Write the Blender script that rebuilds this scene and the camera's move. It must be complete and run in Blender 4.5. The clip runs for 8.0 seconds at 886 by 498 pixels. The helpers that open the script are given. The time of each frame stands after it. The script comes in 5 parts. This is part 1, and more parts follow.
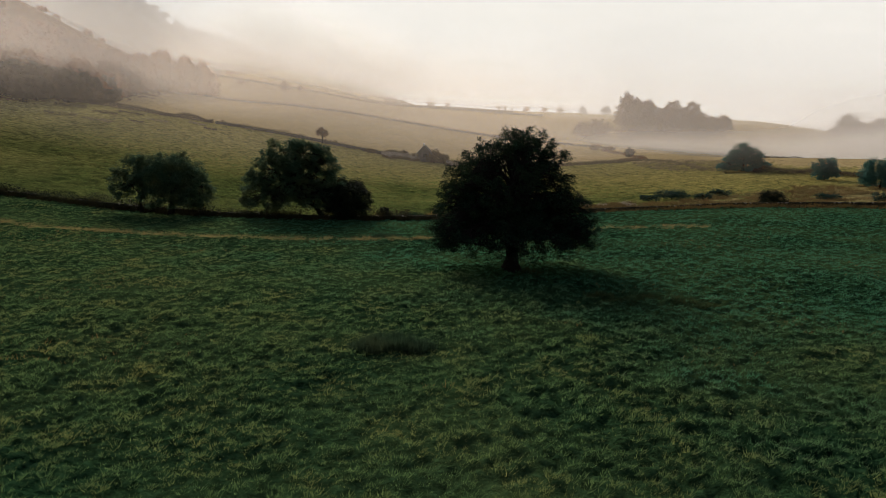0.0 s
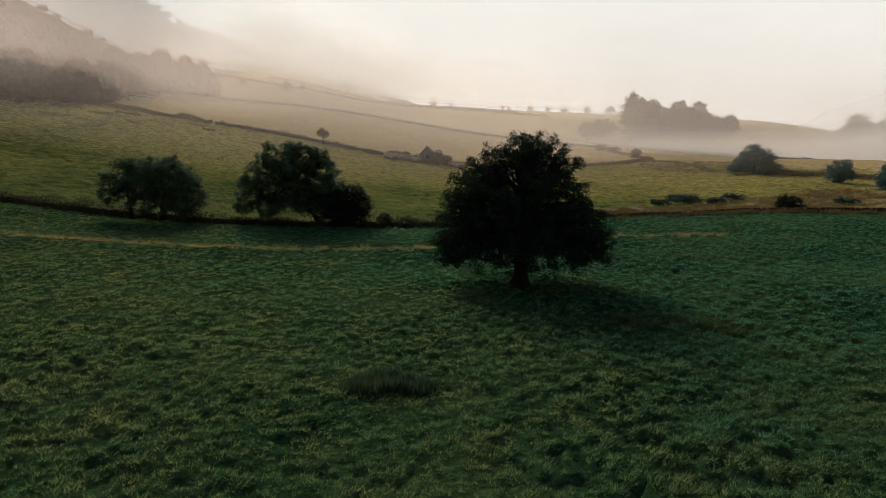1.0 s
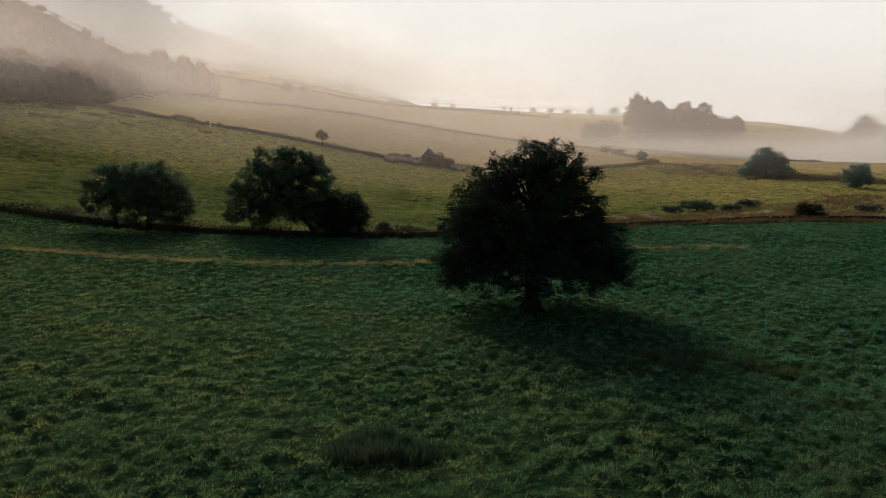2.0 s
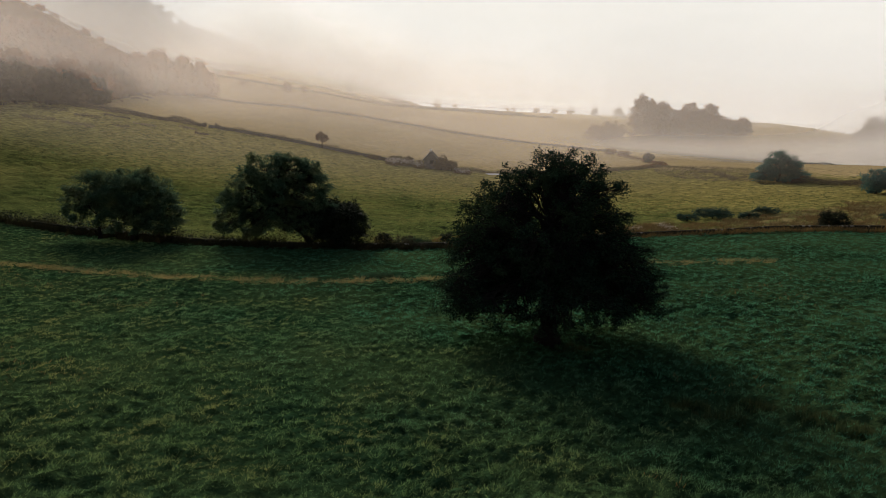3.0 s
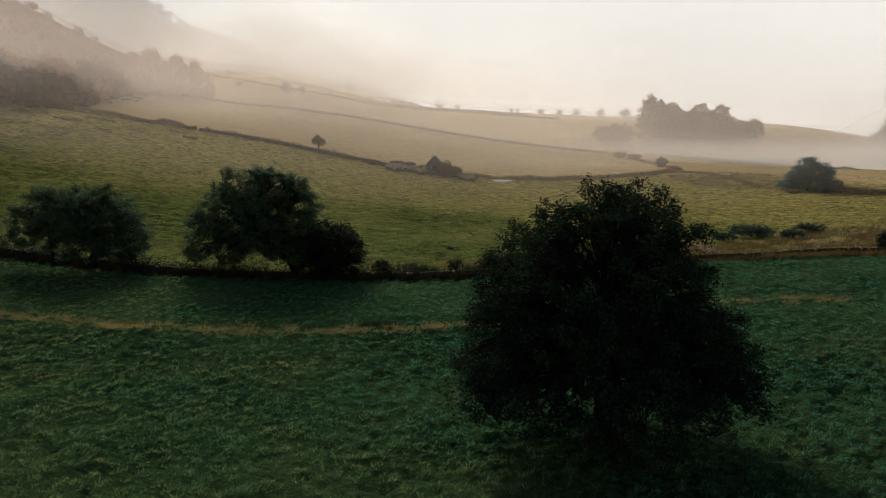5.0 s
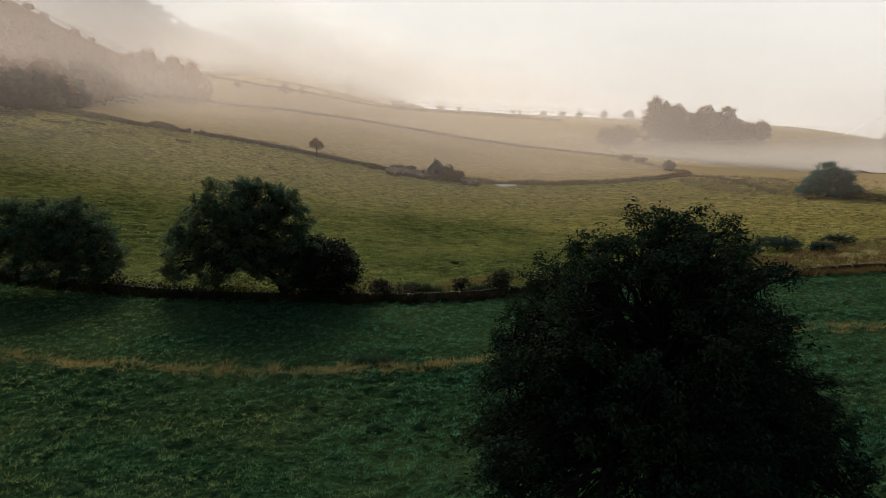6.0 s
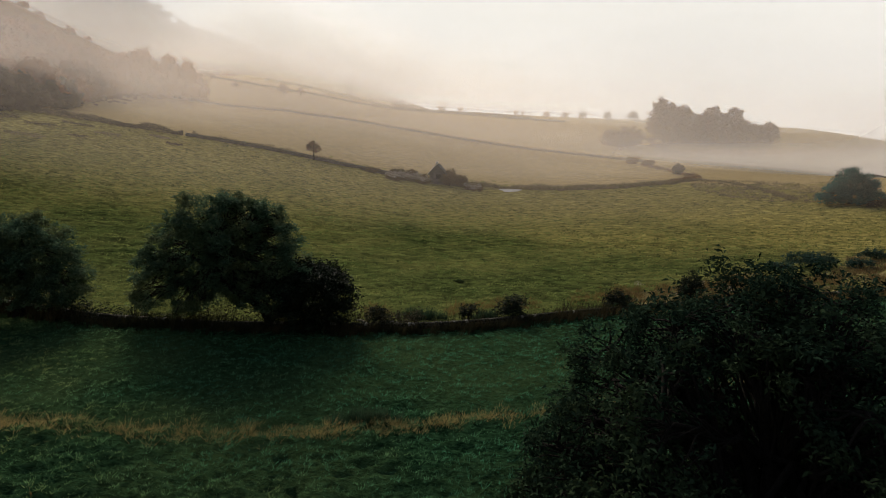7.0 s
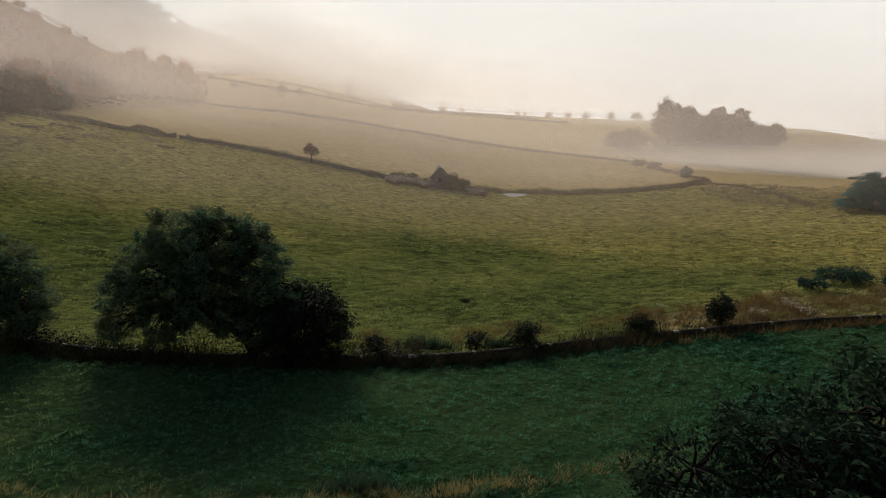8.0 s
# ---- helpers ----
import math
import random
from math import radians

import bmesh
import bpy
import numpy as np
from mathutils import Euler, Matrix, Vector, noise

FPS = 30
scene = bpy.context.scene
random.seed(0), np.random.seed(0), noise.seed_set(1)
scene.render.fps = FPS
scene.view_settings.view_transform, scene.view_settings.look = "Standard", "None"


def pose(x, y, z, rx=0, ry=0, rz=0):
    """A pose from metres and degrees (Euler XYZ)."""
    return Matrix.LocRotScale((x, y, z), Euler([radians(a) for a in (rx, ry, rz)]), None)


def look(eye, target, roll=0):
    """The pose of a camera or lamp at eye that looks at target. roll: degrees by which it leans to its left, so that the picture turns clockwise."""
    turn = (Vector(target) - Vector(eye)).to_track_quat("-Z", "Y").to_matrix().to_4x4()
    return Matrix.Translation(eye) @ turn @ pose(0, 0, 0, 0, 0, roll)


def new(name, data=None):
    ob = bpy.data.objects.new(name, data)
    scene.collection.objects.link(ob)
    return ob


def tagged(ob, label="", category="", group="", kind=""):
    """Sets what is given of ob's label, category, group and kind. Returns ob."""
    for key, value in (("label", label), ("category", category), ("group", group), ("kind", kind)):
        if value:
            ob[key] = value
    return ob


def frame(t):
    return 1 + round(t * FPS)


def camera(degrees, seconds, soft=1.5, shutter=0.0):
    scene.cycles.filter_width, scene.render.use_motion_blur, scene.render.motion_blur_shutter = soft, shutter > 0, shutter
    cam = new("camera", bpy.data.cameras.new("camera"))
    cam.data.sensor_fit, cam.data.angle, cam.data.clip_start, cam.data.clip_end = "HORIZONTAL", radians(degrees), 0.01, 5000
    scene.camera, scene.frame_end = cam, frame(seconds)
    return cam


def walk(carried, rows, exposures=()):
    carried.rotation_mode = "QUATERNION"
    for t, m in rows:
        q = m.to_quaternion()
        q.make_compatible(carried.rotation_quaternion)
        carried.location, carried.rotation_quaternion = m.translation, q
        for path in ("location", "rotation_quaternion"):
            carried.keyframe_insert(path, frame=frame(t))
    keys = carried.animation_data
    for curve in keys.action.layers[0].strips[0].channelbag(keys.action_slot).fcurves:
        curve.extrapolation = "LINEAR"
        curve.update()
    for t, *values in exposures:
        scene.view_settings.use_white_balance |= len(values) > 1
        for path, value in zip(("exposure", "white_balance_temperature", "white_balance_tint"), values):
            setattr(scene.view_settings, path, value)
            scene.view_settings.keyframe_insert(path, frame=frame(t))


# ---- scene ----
# ---- camera and its way: a drone that climbs slowly over the pasture ----
cam = camera(70.0, 8.0, soft=0.75, shutter=0.12)
PATH = [
    (0, (0.068, -0.172, 9.384), (0.062, 1.802, 9.058), 0.1),
    (0.5, (0.074, 1.527, 9.619), (0.063, 3.5, 9.292), 0.1),
    (1, (0.03, 3.555, 9.852), (0.015, 5.528, 9.524), 0.1),
    (1.5, (-0.024, 5.797, 10.09), (-0.041, 7.77, 9.763), 0.1),
    (3, (-0.386, 12.485, 10.97), (-0.411, 14.458, 10.644), 0.2),
    (3.5, (-0.566, 14.773, 11.257), (-0.592, 16.745, 10.93), 0.2),
    (4, (-0.757, 17.106, 11.578), (-0.783, 19.079, 11.251), 0.2),
    (4.5, (-0.965, 19.743, 11.907), (-0.992, 21.715, 11.579), 0.2),
    (6, (-1.589, 28.075, 12.714), (-1.62, 30.048, 12.391), 0.2),
    (6.5, (-1.823, 31.157, 13.089), (-1.855, 33.13, 12.766), 0.2),
    (7, (-2.068, 34.362, 13.458), (-2.1, 36.336, 13.135), 0.3),
    (7.5, (-2.298, 37.458, 13.862), (-2.331, 39.431, 13.538), 0.3),
    (8, (-2.451, 39.605, 14.137), (-2.485, 41.578, 13.814), 0.3),
]
walk(cam, [(t, look(eye, target, roll)) for t, eye, target, roll in PATH], exposures=[(0, 0.1), (8, 0.1)])

# ---- world and sun: clear dim sky overhead, bright fog all round the horizon, low soft sun ----
SUN_ELEV, SUN_AZ = 27.0, -20.0          # degrees above the horizon; degrees right of straight ahead (+y)
world = bpy.data.worlds.new("misty_morning")
scene.world = world
world.use_nodes = True
wn, wl = world.node_tree.nodes, world.node_tree.links
wn.clear()
sky = wn.new("ShaderNodeTexSky")
sky.sky_type, sky.sun_disc = "NISHITA", False
sky.sun_elevation, sky.sun_rotation = radians(SUN_ELEV), radians(SUN_AZ)
sky.air_density, sky.dust_density, sky.ozone_density = 1.0, 2.0, 1.5
w_co = wn.new("ShaderNodeTexCoord")
w_sep = wn.new("ShaderNodeSeparateXYZ")
wl.new(w_co.outputs["Generated"], w_sep.inputs[0])
w_up = wn.new("ShaderNodeMapRange")
w_up.interpolation_type = "SMOOTHSTEP"
w_up.inputs["From Min"].default_value, w_up.inputs["From Max"].default_value = 0.25, 0.85
wl.new(w_sep.outputs["Z"], w_up.inputs["Value"])
w_grad = wn.new("ShaderNodeMapRange")
w_grad.inputs["From Min"].default_value, w_grad.inputs["From Max"].default_value = 0.0, 0.22
wl.new(w_sep.outputs["Z"], w_grad.inputs["Value"])
w_fog = wn.new("ShaderNodeMix")
w_fog.data_type = "RGBA"
w_fog.inputs[6].default_value = (0.705, 0.685, 0.675, 1)     # fog at the horizon
w_fog.inputs[7].default_value = (0.72, 0.745, 0.725, 1)      # thinner above
wl.new(w_grad.outputs[0], w_fog.inputs[0])
bg_fog, bg_sky, w_mix, w_out = (wn.new("ShaderNodeBackground"), wn.new("ShaderNodeBackground"),
                                wn.new("ShaderNodeMixShader"), wn.new("ShaderNodeOutputWorld"))
wl.new(w_fog.outputs[2], bg_fog.inputs["Color"])
w_side = wn.new("ShaderNodeMapRange")                         # fog glows towards the sun and is dull with the sun behind one
w_side.interpolation_type = "SMOOTHSTEP"
w_side.inputs["From Min"].default_value, w_side.inputs["From Max"].default_value = -0.8, 0.7
w_side.inputs["To Min"].default_value, w_side.inputs["To Max"].default_value = 0.40, 1.0
wl.new(w_sep.outputs["Y"], w_side.inputs["Value"])
wl.new(w_side.outputs[0], bg_fog.inputs["Strength"])
wl.new(sky.outputs[0], bg_sky.inputs["Color"])
bg_sky.inputs["Strength"].default_value = 0.12
wl.new(w_up.outputs[0], w_mix.inputs[0])
wl.new(bg_fog.outputs[0], w_mix.inputs[1])
wl.new(bg_sky.outputs[0], w_mix.inputs[2])
wl.new(w_mix.outputs[0], w_out.inputs[0])

sun_data = bpy.data.lights.new("sun", "SUN")
sun_data.energy, sun_data.angle, sun_data.color = 5.0, radians(20), (1.0, 0.915, 0.79)
sun = new("sun", sun_data)
az, el = radians(SUN_AZ), radians(SUN_ELEV)
to_sun = Vector((math.sin(az) * math.cos(el), math.cos(az) * math.cos(el), math.sin(el)))
sun.matrix_world = look(to_sun * 300, (0, 0, 0))


# ---- materials ----
def shader(name):
    m = bpy.data.materials.new(name)
    m.use_nodes = True
    n, l = m.node_tree.nodes, m.node_tree.links
    return m, n, l, n["Principled BSDF"]


def noise_fac(n, l, scale, detail=4.0, rough=0.6, stretch=(1, 1, 1), lo=0.35, hi=0.65):
    """A 0..1 noise over world position."""
    geo, mp, tx, rg = n.new("ShaderNodeNewGeometry"), n.new("ShaderNodeMapping"), n.new("ShaderNodeTexNoise"), n.new("ShaderNodeMapRange")
    mp.inputs["Scale"].default_value = stretch
    tx.inputs["Scale"].default_value, tx.inputs["Detail"].default_value, tx.inputs["Roughness"].default_value = scale, detail, rough
    rg.inputs["From Min"].default_value, rg.inputs["From Max"].default_value = lo, hi
    l.new(geo.outputs["Position"], mp.inputs["Vector"])
    l.new(mp.outputs[0], tx.inputs["Vector"])
    l.new(tx.outputs["Fac"], rg.inputs["Value"])
    return rg.outputs[0]


def blend(n, l, fac, a, b):
    """Mix two colours (tuples or sockets)."""
    mx = n.new("ShaderNodeMix")
    mx.data_type = "RGBA"
    if isinstance(fac, float):
        mx.inputs[0].default_value = fac
    else:
        l.new(fac, mx.inputs[0])
    for i, c in ((6, a), (7, b)):
        if isinstance(c, tuple):
            mx.inputs[i].default_value = (*c, 1)
        else:
            l.new(c, mx.inputs[i])
    return mx.outputs[2]


def bump(n, l, fac, bs, strength, dist):
    b = n.new("ShaderNodeBump")
    b.inputs["Strength"].default_value, b.inputs["Distance"].default_value = strength, dist
    l.new(fac, b.inputs["Height"])
    l.new(b.outputs[0], bs.inputs["Normal"])


def turf(name, dark, mid, light, fine, patch, bump_d, stretch=(1, 1, 1), wet=0.0, dry=None, dry_from=0.0, dry_to=1.0):
    """Pasture seen from above: patches, tussock-sized mottling and blade-sized grain."""
    m, n, l, bs = shader(name)
    f1 = noise_fac(n, l, patch, 3, 0.5)
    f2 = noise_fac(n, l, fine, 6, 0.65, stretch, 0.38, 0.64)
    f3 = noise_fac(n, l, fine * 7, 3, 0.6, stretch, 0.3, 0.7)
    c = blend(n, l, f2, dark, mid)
    k = n.new("ShaderNodeMath")
    k.operation = "MULTIPLY"
    l.new(f1, k.inputs[0])
    l.new(f3, k.inputs[1])
    c = blend(n, l, k.outputs[0], c, light)
    if dry:                                                   # the sward dries out up the slope, in uneven drifts; haze paling is mixed into this colour
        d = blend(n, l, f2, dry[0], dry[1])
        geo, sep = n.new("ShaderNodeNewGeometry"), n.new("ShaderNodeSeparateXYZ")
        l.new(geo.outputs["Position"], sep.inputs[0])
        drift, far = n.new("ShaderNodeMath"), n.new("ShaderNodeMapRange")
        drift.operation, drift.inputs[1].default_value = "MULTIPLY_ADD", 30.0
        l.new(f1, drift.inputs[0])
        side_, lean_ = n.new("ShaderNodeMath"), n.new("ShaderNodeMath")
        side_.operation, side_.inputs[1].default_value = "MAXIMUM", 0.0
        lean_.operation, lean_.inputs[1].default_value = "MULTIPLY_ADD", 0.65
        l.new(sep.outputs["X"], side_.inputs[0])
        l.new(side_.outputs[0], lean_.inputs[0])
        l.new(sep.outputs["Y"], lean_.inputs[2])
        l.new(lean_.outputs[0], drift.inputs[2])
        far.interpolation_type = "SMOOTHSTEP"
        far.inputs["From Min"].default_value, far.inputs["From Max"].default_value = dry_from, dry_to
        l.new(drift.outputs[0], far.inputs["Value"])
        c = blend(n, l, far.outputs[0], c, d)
    l.new(c, bs.inputs["Base Color"])
    bs.inputs["Roughness"].default_value = 0.7
    bs.inputs["Specular IOR Level"].default_value = wet
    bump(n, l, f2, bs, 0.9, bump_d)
    return m


def leafy(name, a, b, c, through_light=0.3, gloss=0.55, patch=0.5, wet=0.03, shade_tint=None):
    """Leaves or blades: colour varies from leaf to leaf and from patch to patch; some light comes through."""
    m, n, l, bs = shader(name)
    geo = n.new("ShaderNodeNewGeometry")
    col = blend(n, l, geo.outputs["Random Per Island"], a, b)
    col = blend(n, l, noise_fac(n, l, patch, 3, 0.5, (1, 1, 1), 0.45, 0.75), col, c)
    if shade_tint:                                                  # bluer drifts to the right and towards the wall: shade tint put into the blades
        shade_col = blend(n, l, geo.outputs["Random Per Island"], *shade_tint)
        sep, drift, far = n.new("ShaderNodeSeparateXYZ"), n.new("ShaderNodeMath"), n.new("ShaderNodeMapRange")
        l.new(geo.outputs["Position"], sep.inputs[0])
        drift.operation, drift.inputs[1].default_value = "MULTIPLY_ADD", 26.0
        l.new(noise_fac(n, l, 0.13, 4, 0.6, (1, 1, 1), 0.3, 0.7), drift.inputs[0])
        down, up_ = n.new("ShaderNodeMath"), n.new("ShaderNodeMath")
        down.operation, down.inputs[1].default_value = "MULTIPLY", 0.8
        up_.operation, up_.inputs[1].default_value = "MULTIPLY_ADD", 0.7
        l.new(sep.outputs["X"], down.inputs[0])
        l.new(sep.outputs["Y"], up_.inputs[0])
        l.new(down.outputs[0], up_.inputs[2])
        l.new(up_.outputs[0], drift.inputs[2])
        far.interpolation_type = "SMOOTHSTEP"
        far.inputs["From Min"].default_value, far.inputs["From Max"].default_value = 30.0, 56.0
        l.new(drift.outputs[0], far.inputs["Value"])
        col = blend(n, l, far.outputs[0], col, shade_col)
    l.new(col, bs.inputs["Base Color"])
    bs.inputs["Roughness"].default_value = gloss
    bs.inputs["Specular IOR Level"].default_value = wet
    tr, mx = n.new("ShaderNodeBsdfTranslucent"), n.new("ShaderNodeMixShader")
    l.new(col, tr.inputs["Color"])
    mx.inputs[0].default_value = through_light
    l.new(bs.outputs[0], mx.inputs[1])
    l.new(tr.outputs[0], mx.inputs[2])
    l.new(mx.outputs[0], n["Material Output"].inputs["Surface"])
    return m


def solid(name, a, b, scale, rough=0.85, bump_d=0.02, stretch=(1, 1, 1)):
    """Bark, stone, earth: two colours mottled by noise, with relief."""
    m, n, l, bs = shader(name)
    f = noise_fac(n, l, scale, 6, 0.65, stretch)
    col = blend(n, l, f, a, b)
    geo = n.new("ShaderNodeNewGeometry")
    k = n.new("ShaderNodeMath")
    k.operation, k.inputs[1].default_value = "MULTIPLY", 0.5
    l.new(geo.outputs["Random Per Island"], k.inputs[0])
    col = blend(n, l, k.outputs[0], col, tuple(v * 0.55 for v in a))
    l.new(col, bs.inputs["Base Color"])
    bs.inputs["Roughness"].default_value = rough
    bs.inputs["Specular IOR Level"].default_value = 0.05
    bump(n, l, f, bs, 0.8, bump_d)
    return m


# near turf base almost black: shade of the gaps between tussocks put into it
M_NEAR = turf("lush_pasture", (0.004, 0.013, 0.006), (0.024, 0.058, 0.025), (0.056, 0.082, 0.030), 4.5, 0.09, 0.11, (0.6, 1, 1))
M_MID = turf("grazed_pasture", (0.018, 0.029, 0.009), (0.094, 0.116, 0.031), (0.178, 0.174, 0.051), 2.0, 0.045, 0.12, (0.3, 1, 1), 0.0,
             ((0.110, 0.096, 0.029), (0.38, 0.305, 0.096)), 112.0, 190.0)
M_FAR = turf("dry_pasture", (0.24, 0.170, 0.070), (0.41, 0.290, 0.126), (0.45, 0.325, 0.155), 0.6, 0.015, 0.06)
M_ROUGH = turf("rough_grazing", (0.10, 0.095, 0.042), (0.25, 0.20, 0.084), (0.34, 0.25, 0.105), 0.9, 0.08, 0.10)
M_HEATH = turf("brown_heath", (0.09, 0.054, 0.028), (0.20, 0.120, 0.060), (0.25, 0.145, 0.072), 0.35, 0.03, 0.3)
M_BLADE = leafy("pasture_grass", (0.050, 0.094, 0.034), (0.118, 0.186, 0.066), (0.192, 0.192, 0.060), 0.6, 0.5, 0.35, 0.08, ((0.028, 0.100, 0.054), (0.066, 0.192, 0.100)))
M_BLADE_MID = leafy("upper_pasture_grass", (0.056, 0.088, 0.026), (0.164, 0.204, 0.060), (0.228, 0.228, 0.073), 0.65, 0.5, 0.5, 0.05)
M_BLADE_DRY = leafy("drying_grass", (0.11, 0.106, 0.033), (0.30, 0.255, 0.082), (0.34, 0.27, 0.096), 0.65, 0.5, 0.5, 0.05)
M_TAN = leafy("dry_tan_grass", (0.14, 0.088, 0.030), (0.21, 0.135, 0.052), (0.11, 0.08, 0.032), 0.3, 0.8)
M_STRAW = leafy("pale_straw_grass", (0.19, 0.143, 0.056), (0.34, 0.255, 0.105), (0.15, 0.122, 0.05), 0.45, 0.8)
M_RUSH = leafy("dark_rush", (0.014, 0.030, 0.016), (0.046, 0.078, 0.042), (0.050, 0.066, 0.032), 0.4, 0.6)
M_TUSSOCK = leafy("coarse_tussock", (0.016, 0.034, 0.014), (0.060, 0.080, 0.032), (0.06, 0.066, 0.024), 0.5, 0.6, 0.9)
M_TUSSOCK_UP = leafy("upper_tussock", (0.018, 0.032, 0.012), (0.080, 0.094, 0.032), (0.10, 0.096, 0.034), 0.5, 0.6, 0.9)
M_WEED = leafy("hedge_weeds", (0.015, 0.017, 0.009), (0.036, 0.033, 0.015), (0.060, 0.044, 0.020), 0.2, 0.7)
M_BRACKEN = leafy("brown_bracken", (0.095, 0.060, 0.026), (0.20, 0.13, 0.055), (0.10, 0.082, 0.036), 0.35, 0.7)
M_BANK = leafy("bank_thorn", (0.045, 0.034, 0.022), (0.115, 0.082, 0.052), (0.13, 0.10, 0.055), 0.25, 0.8)
M_REED = leafy("dry_reed", (0.12, 0.092, 0.052), (0.25, 0.19, 0.11), (0.14, 0.125, 0.06), 0.4, 0.7)
M_SEED = leafy("pale_seed_heads", (0.28, 0.23, 0.18), (0.50, 0.43, 0.35), (0.20, 0.155, 0.11), 0.2, 0.9)
# leaf colour near black: the backlit crown's shade is put into it
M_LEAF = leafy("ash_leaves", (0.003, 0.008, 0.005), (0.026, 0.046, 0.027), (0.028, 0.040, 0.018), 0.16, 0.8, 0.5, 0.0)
M_LEAF_B = leafy("hedge_tree_leaves", (0.027, 0.058, 0.035), (0.094, 0.148, 0.084), (0.118, 0.134, 0.056), 0.38, 0.7)
M_SCRUB = leafy("brown_scrub", (0.014, 0.012, 0.008), (0.032, 0.026, 0.017), (0.045, 0.034, 0.02), 0.1, 0.8)
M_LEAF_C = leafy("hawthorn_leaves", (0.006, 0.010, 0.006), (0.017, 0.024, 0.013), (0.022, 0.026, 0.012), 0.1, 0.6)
M_BRAMBLE = leafy("bramble_leaves", (0.012, 0.036, 0.029), (0.038, 0.080, 0.063), (0.055, 0.070, 0.042), 0.3, 0.6)
M_LEAF_R = leafy("blue_green_leaves", (0.024, 0.088, 0.080), (0.072, 0.180, 0.156), (0.085, 0.145, 0.105), 0.35, 0.6)
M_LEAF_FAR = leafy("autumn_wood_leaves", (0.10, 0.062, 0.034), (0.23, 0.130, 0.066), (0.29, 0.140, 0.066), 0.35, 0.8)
M_LEAF_WOOD = leafy("russet_wood_leaves", (0.13, 0.062, 0.027), (0.27, 0.118, 0.048), (0.30, 0.12, 0.045), 0.4, 0.8, 0.05)
M_LEAF_MARGIN = leafy("thicket_leaves", (0.035, 0.032, 0.022), (0.085, 0.068, 0.045), (0.13, 0.085, 0.05), 0.3, 0.8, 0.05)
M_BARK = solid("bark", (0.009, 0.008, 0.006), (0.024, 0.020, 0.016), 6.0, 0.95, 0.03, (3, 3, 0.6))
M_STONE = solid("dry_stone", (0.08, 0.073, 0.063), (0.21, 0.195, 0.17), 2.5, 0.95, 0.03)
M_MOSS = solid("mossy_stone", (0.018, 0.017, 0.012), (0.050, 0.046, 0.034), 2.0, 0.95, 0.03)
M_LICHEN = solid("lichened_stone", (0.13, 0.12, 0.10), (0.30, 0.275, 0.24), 3.0, 0.95, 0.02)
M_COPE = solid("pale_coping", (0.42, 0.38, 0.33), (0.60, 0.56, 0.50), 2.0, 0.9, 0.02)
M_HUT = solid("barn_stone", (0.085, 0.074, 0.068), (0.165, 0.145, 0.130), 1.8, 0.95, 0.05)
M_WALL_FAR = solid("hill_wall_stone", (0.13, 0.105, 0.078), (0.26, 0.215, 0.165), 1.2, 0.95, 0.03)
M_ROOF = solid("stone_slates", (0.05, 0.046, 0.042), (0.12, 0.11, 0.095), 2.2, 0.9, 0.04)
M_DARK = solid("dark_boards", (0.012, 0.011, 0.010), (0.03, 0.027, 0.023), 3.0, 0.9, 0.01)
M_POST = solid("weathered_wood", (0.06, 0.052, 0.042), (0.13, 0.115, 0.095), 5.0, 0.9, 0.01, (2, 2, 0.4))

M_WATER, n_, l_, b_ = shader("pond_water")
b_.inputs["Base Color"].default_value = (0.03, 0.028, 0.022, 1)
b_.inputs["Roughness"].default_value = 0.32
b_.inputs["Specular IOR Level"].default_value = 0.8


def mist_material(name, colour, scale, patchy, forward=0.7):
    """A see-through sheet that stands in for haze: tinted scatter to both sides, with drifting wisps; how thick it is
    comes with the veil.
    """
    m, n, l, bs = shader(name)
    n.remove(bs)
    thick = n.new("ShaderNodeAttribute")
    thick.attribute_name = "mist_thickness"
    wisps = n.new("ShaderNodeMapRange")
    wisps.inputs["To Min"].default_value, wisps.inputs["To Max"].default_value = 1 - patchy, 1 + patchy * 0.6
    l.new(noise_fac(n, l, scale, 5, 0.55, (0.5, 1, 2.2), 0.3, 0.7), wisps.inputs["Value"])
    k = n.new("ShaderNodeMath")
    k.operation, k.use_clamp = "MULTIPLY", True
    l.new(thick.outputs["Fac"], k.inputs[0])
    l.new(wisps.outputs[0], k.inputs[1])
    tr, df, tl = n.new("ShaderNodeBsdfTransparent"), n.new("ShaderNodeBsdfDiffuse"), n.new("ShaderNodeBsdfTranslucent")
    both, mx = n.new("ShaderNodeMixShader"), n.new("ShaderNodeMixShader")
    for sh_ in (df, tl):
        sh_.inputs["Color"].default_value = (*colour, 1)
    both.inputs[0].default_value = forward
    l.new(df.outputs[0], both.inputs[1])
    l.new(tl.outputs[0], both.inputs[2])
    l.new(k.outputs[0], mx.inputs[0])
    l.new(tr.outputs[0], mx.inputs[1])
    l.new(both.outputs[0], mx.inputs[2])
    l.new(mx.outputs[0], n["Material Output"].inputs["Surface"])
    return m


# ---- geometry helpers ----
def rng_of(seed):
    return np.random.default_rng(seed)


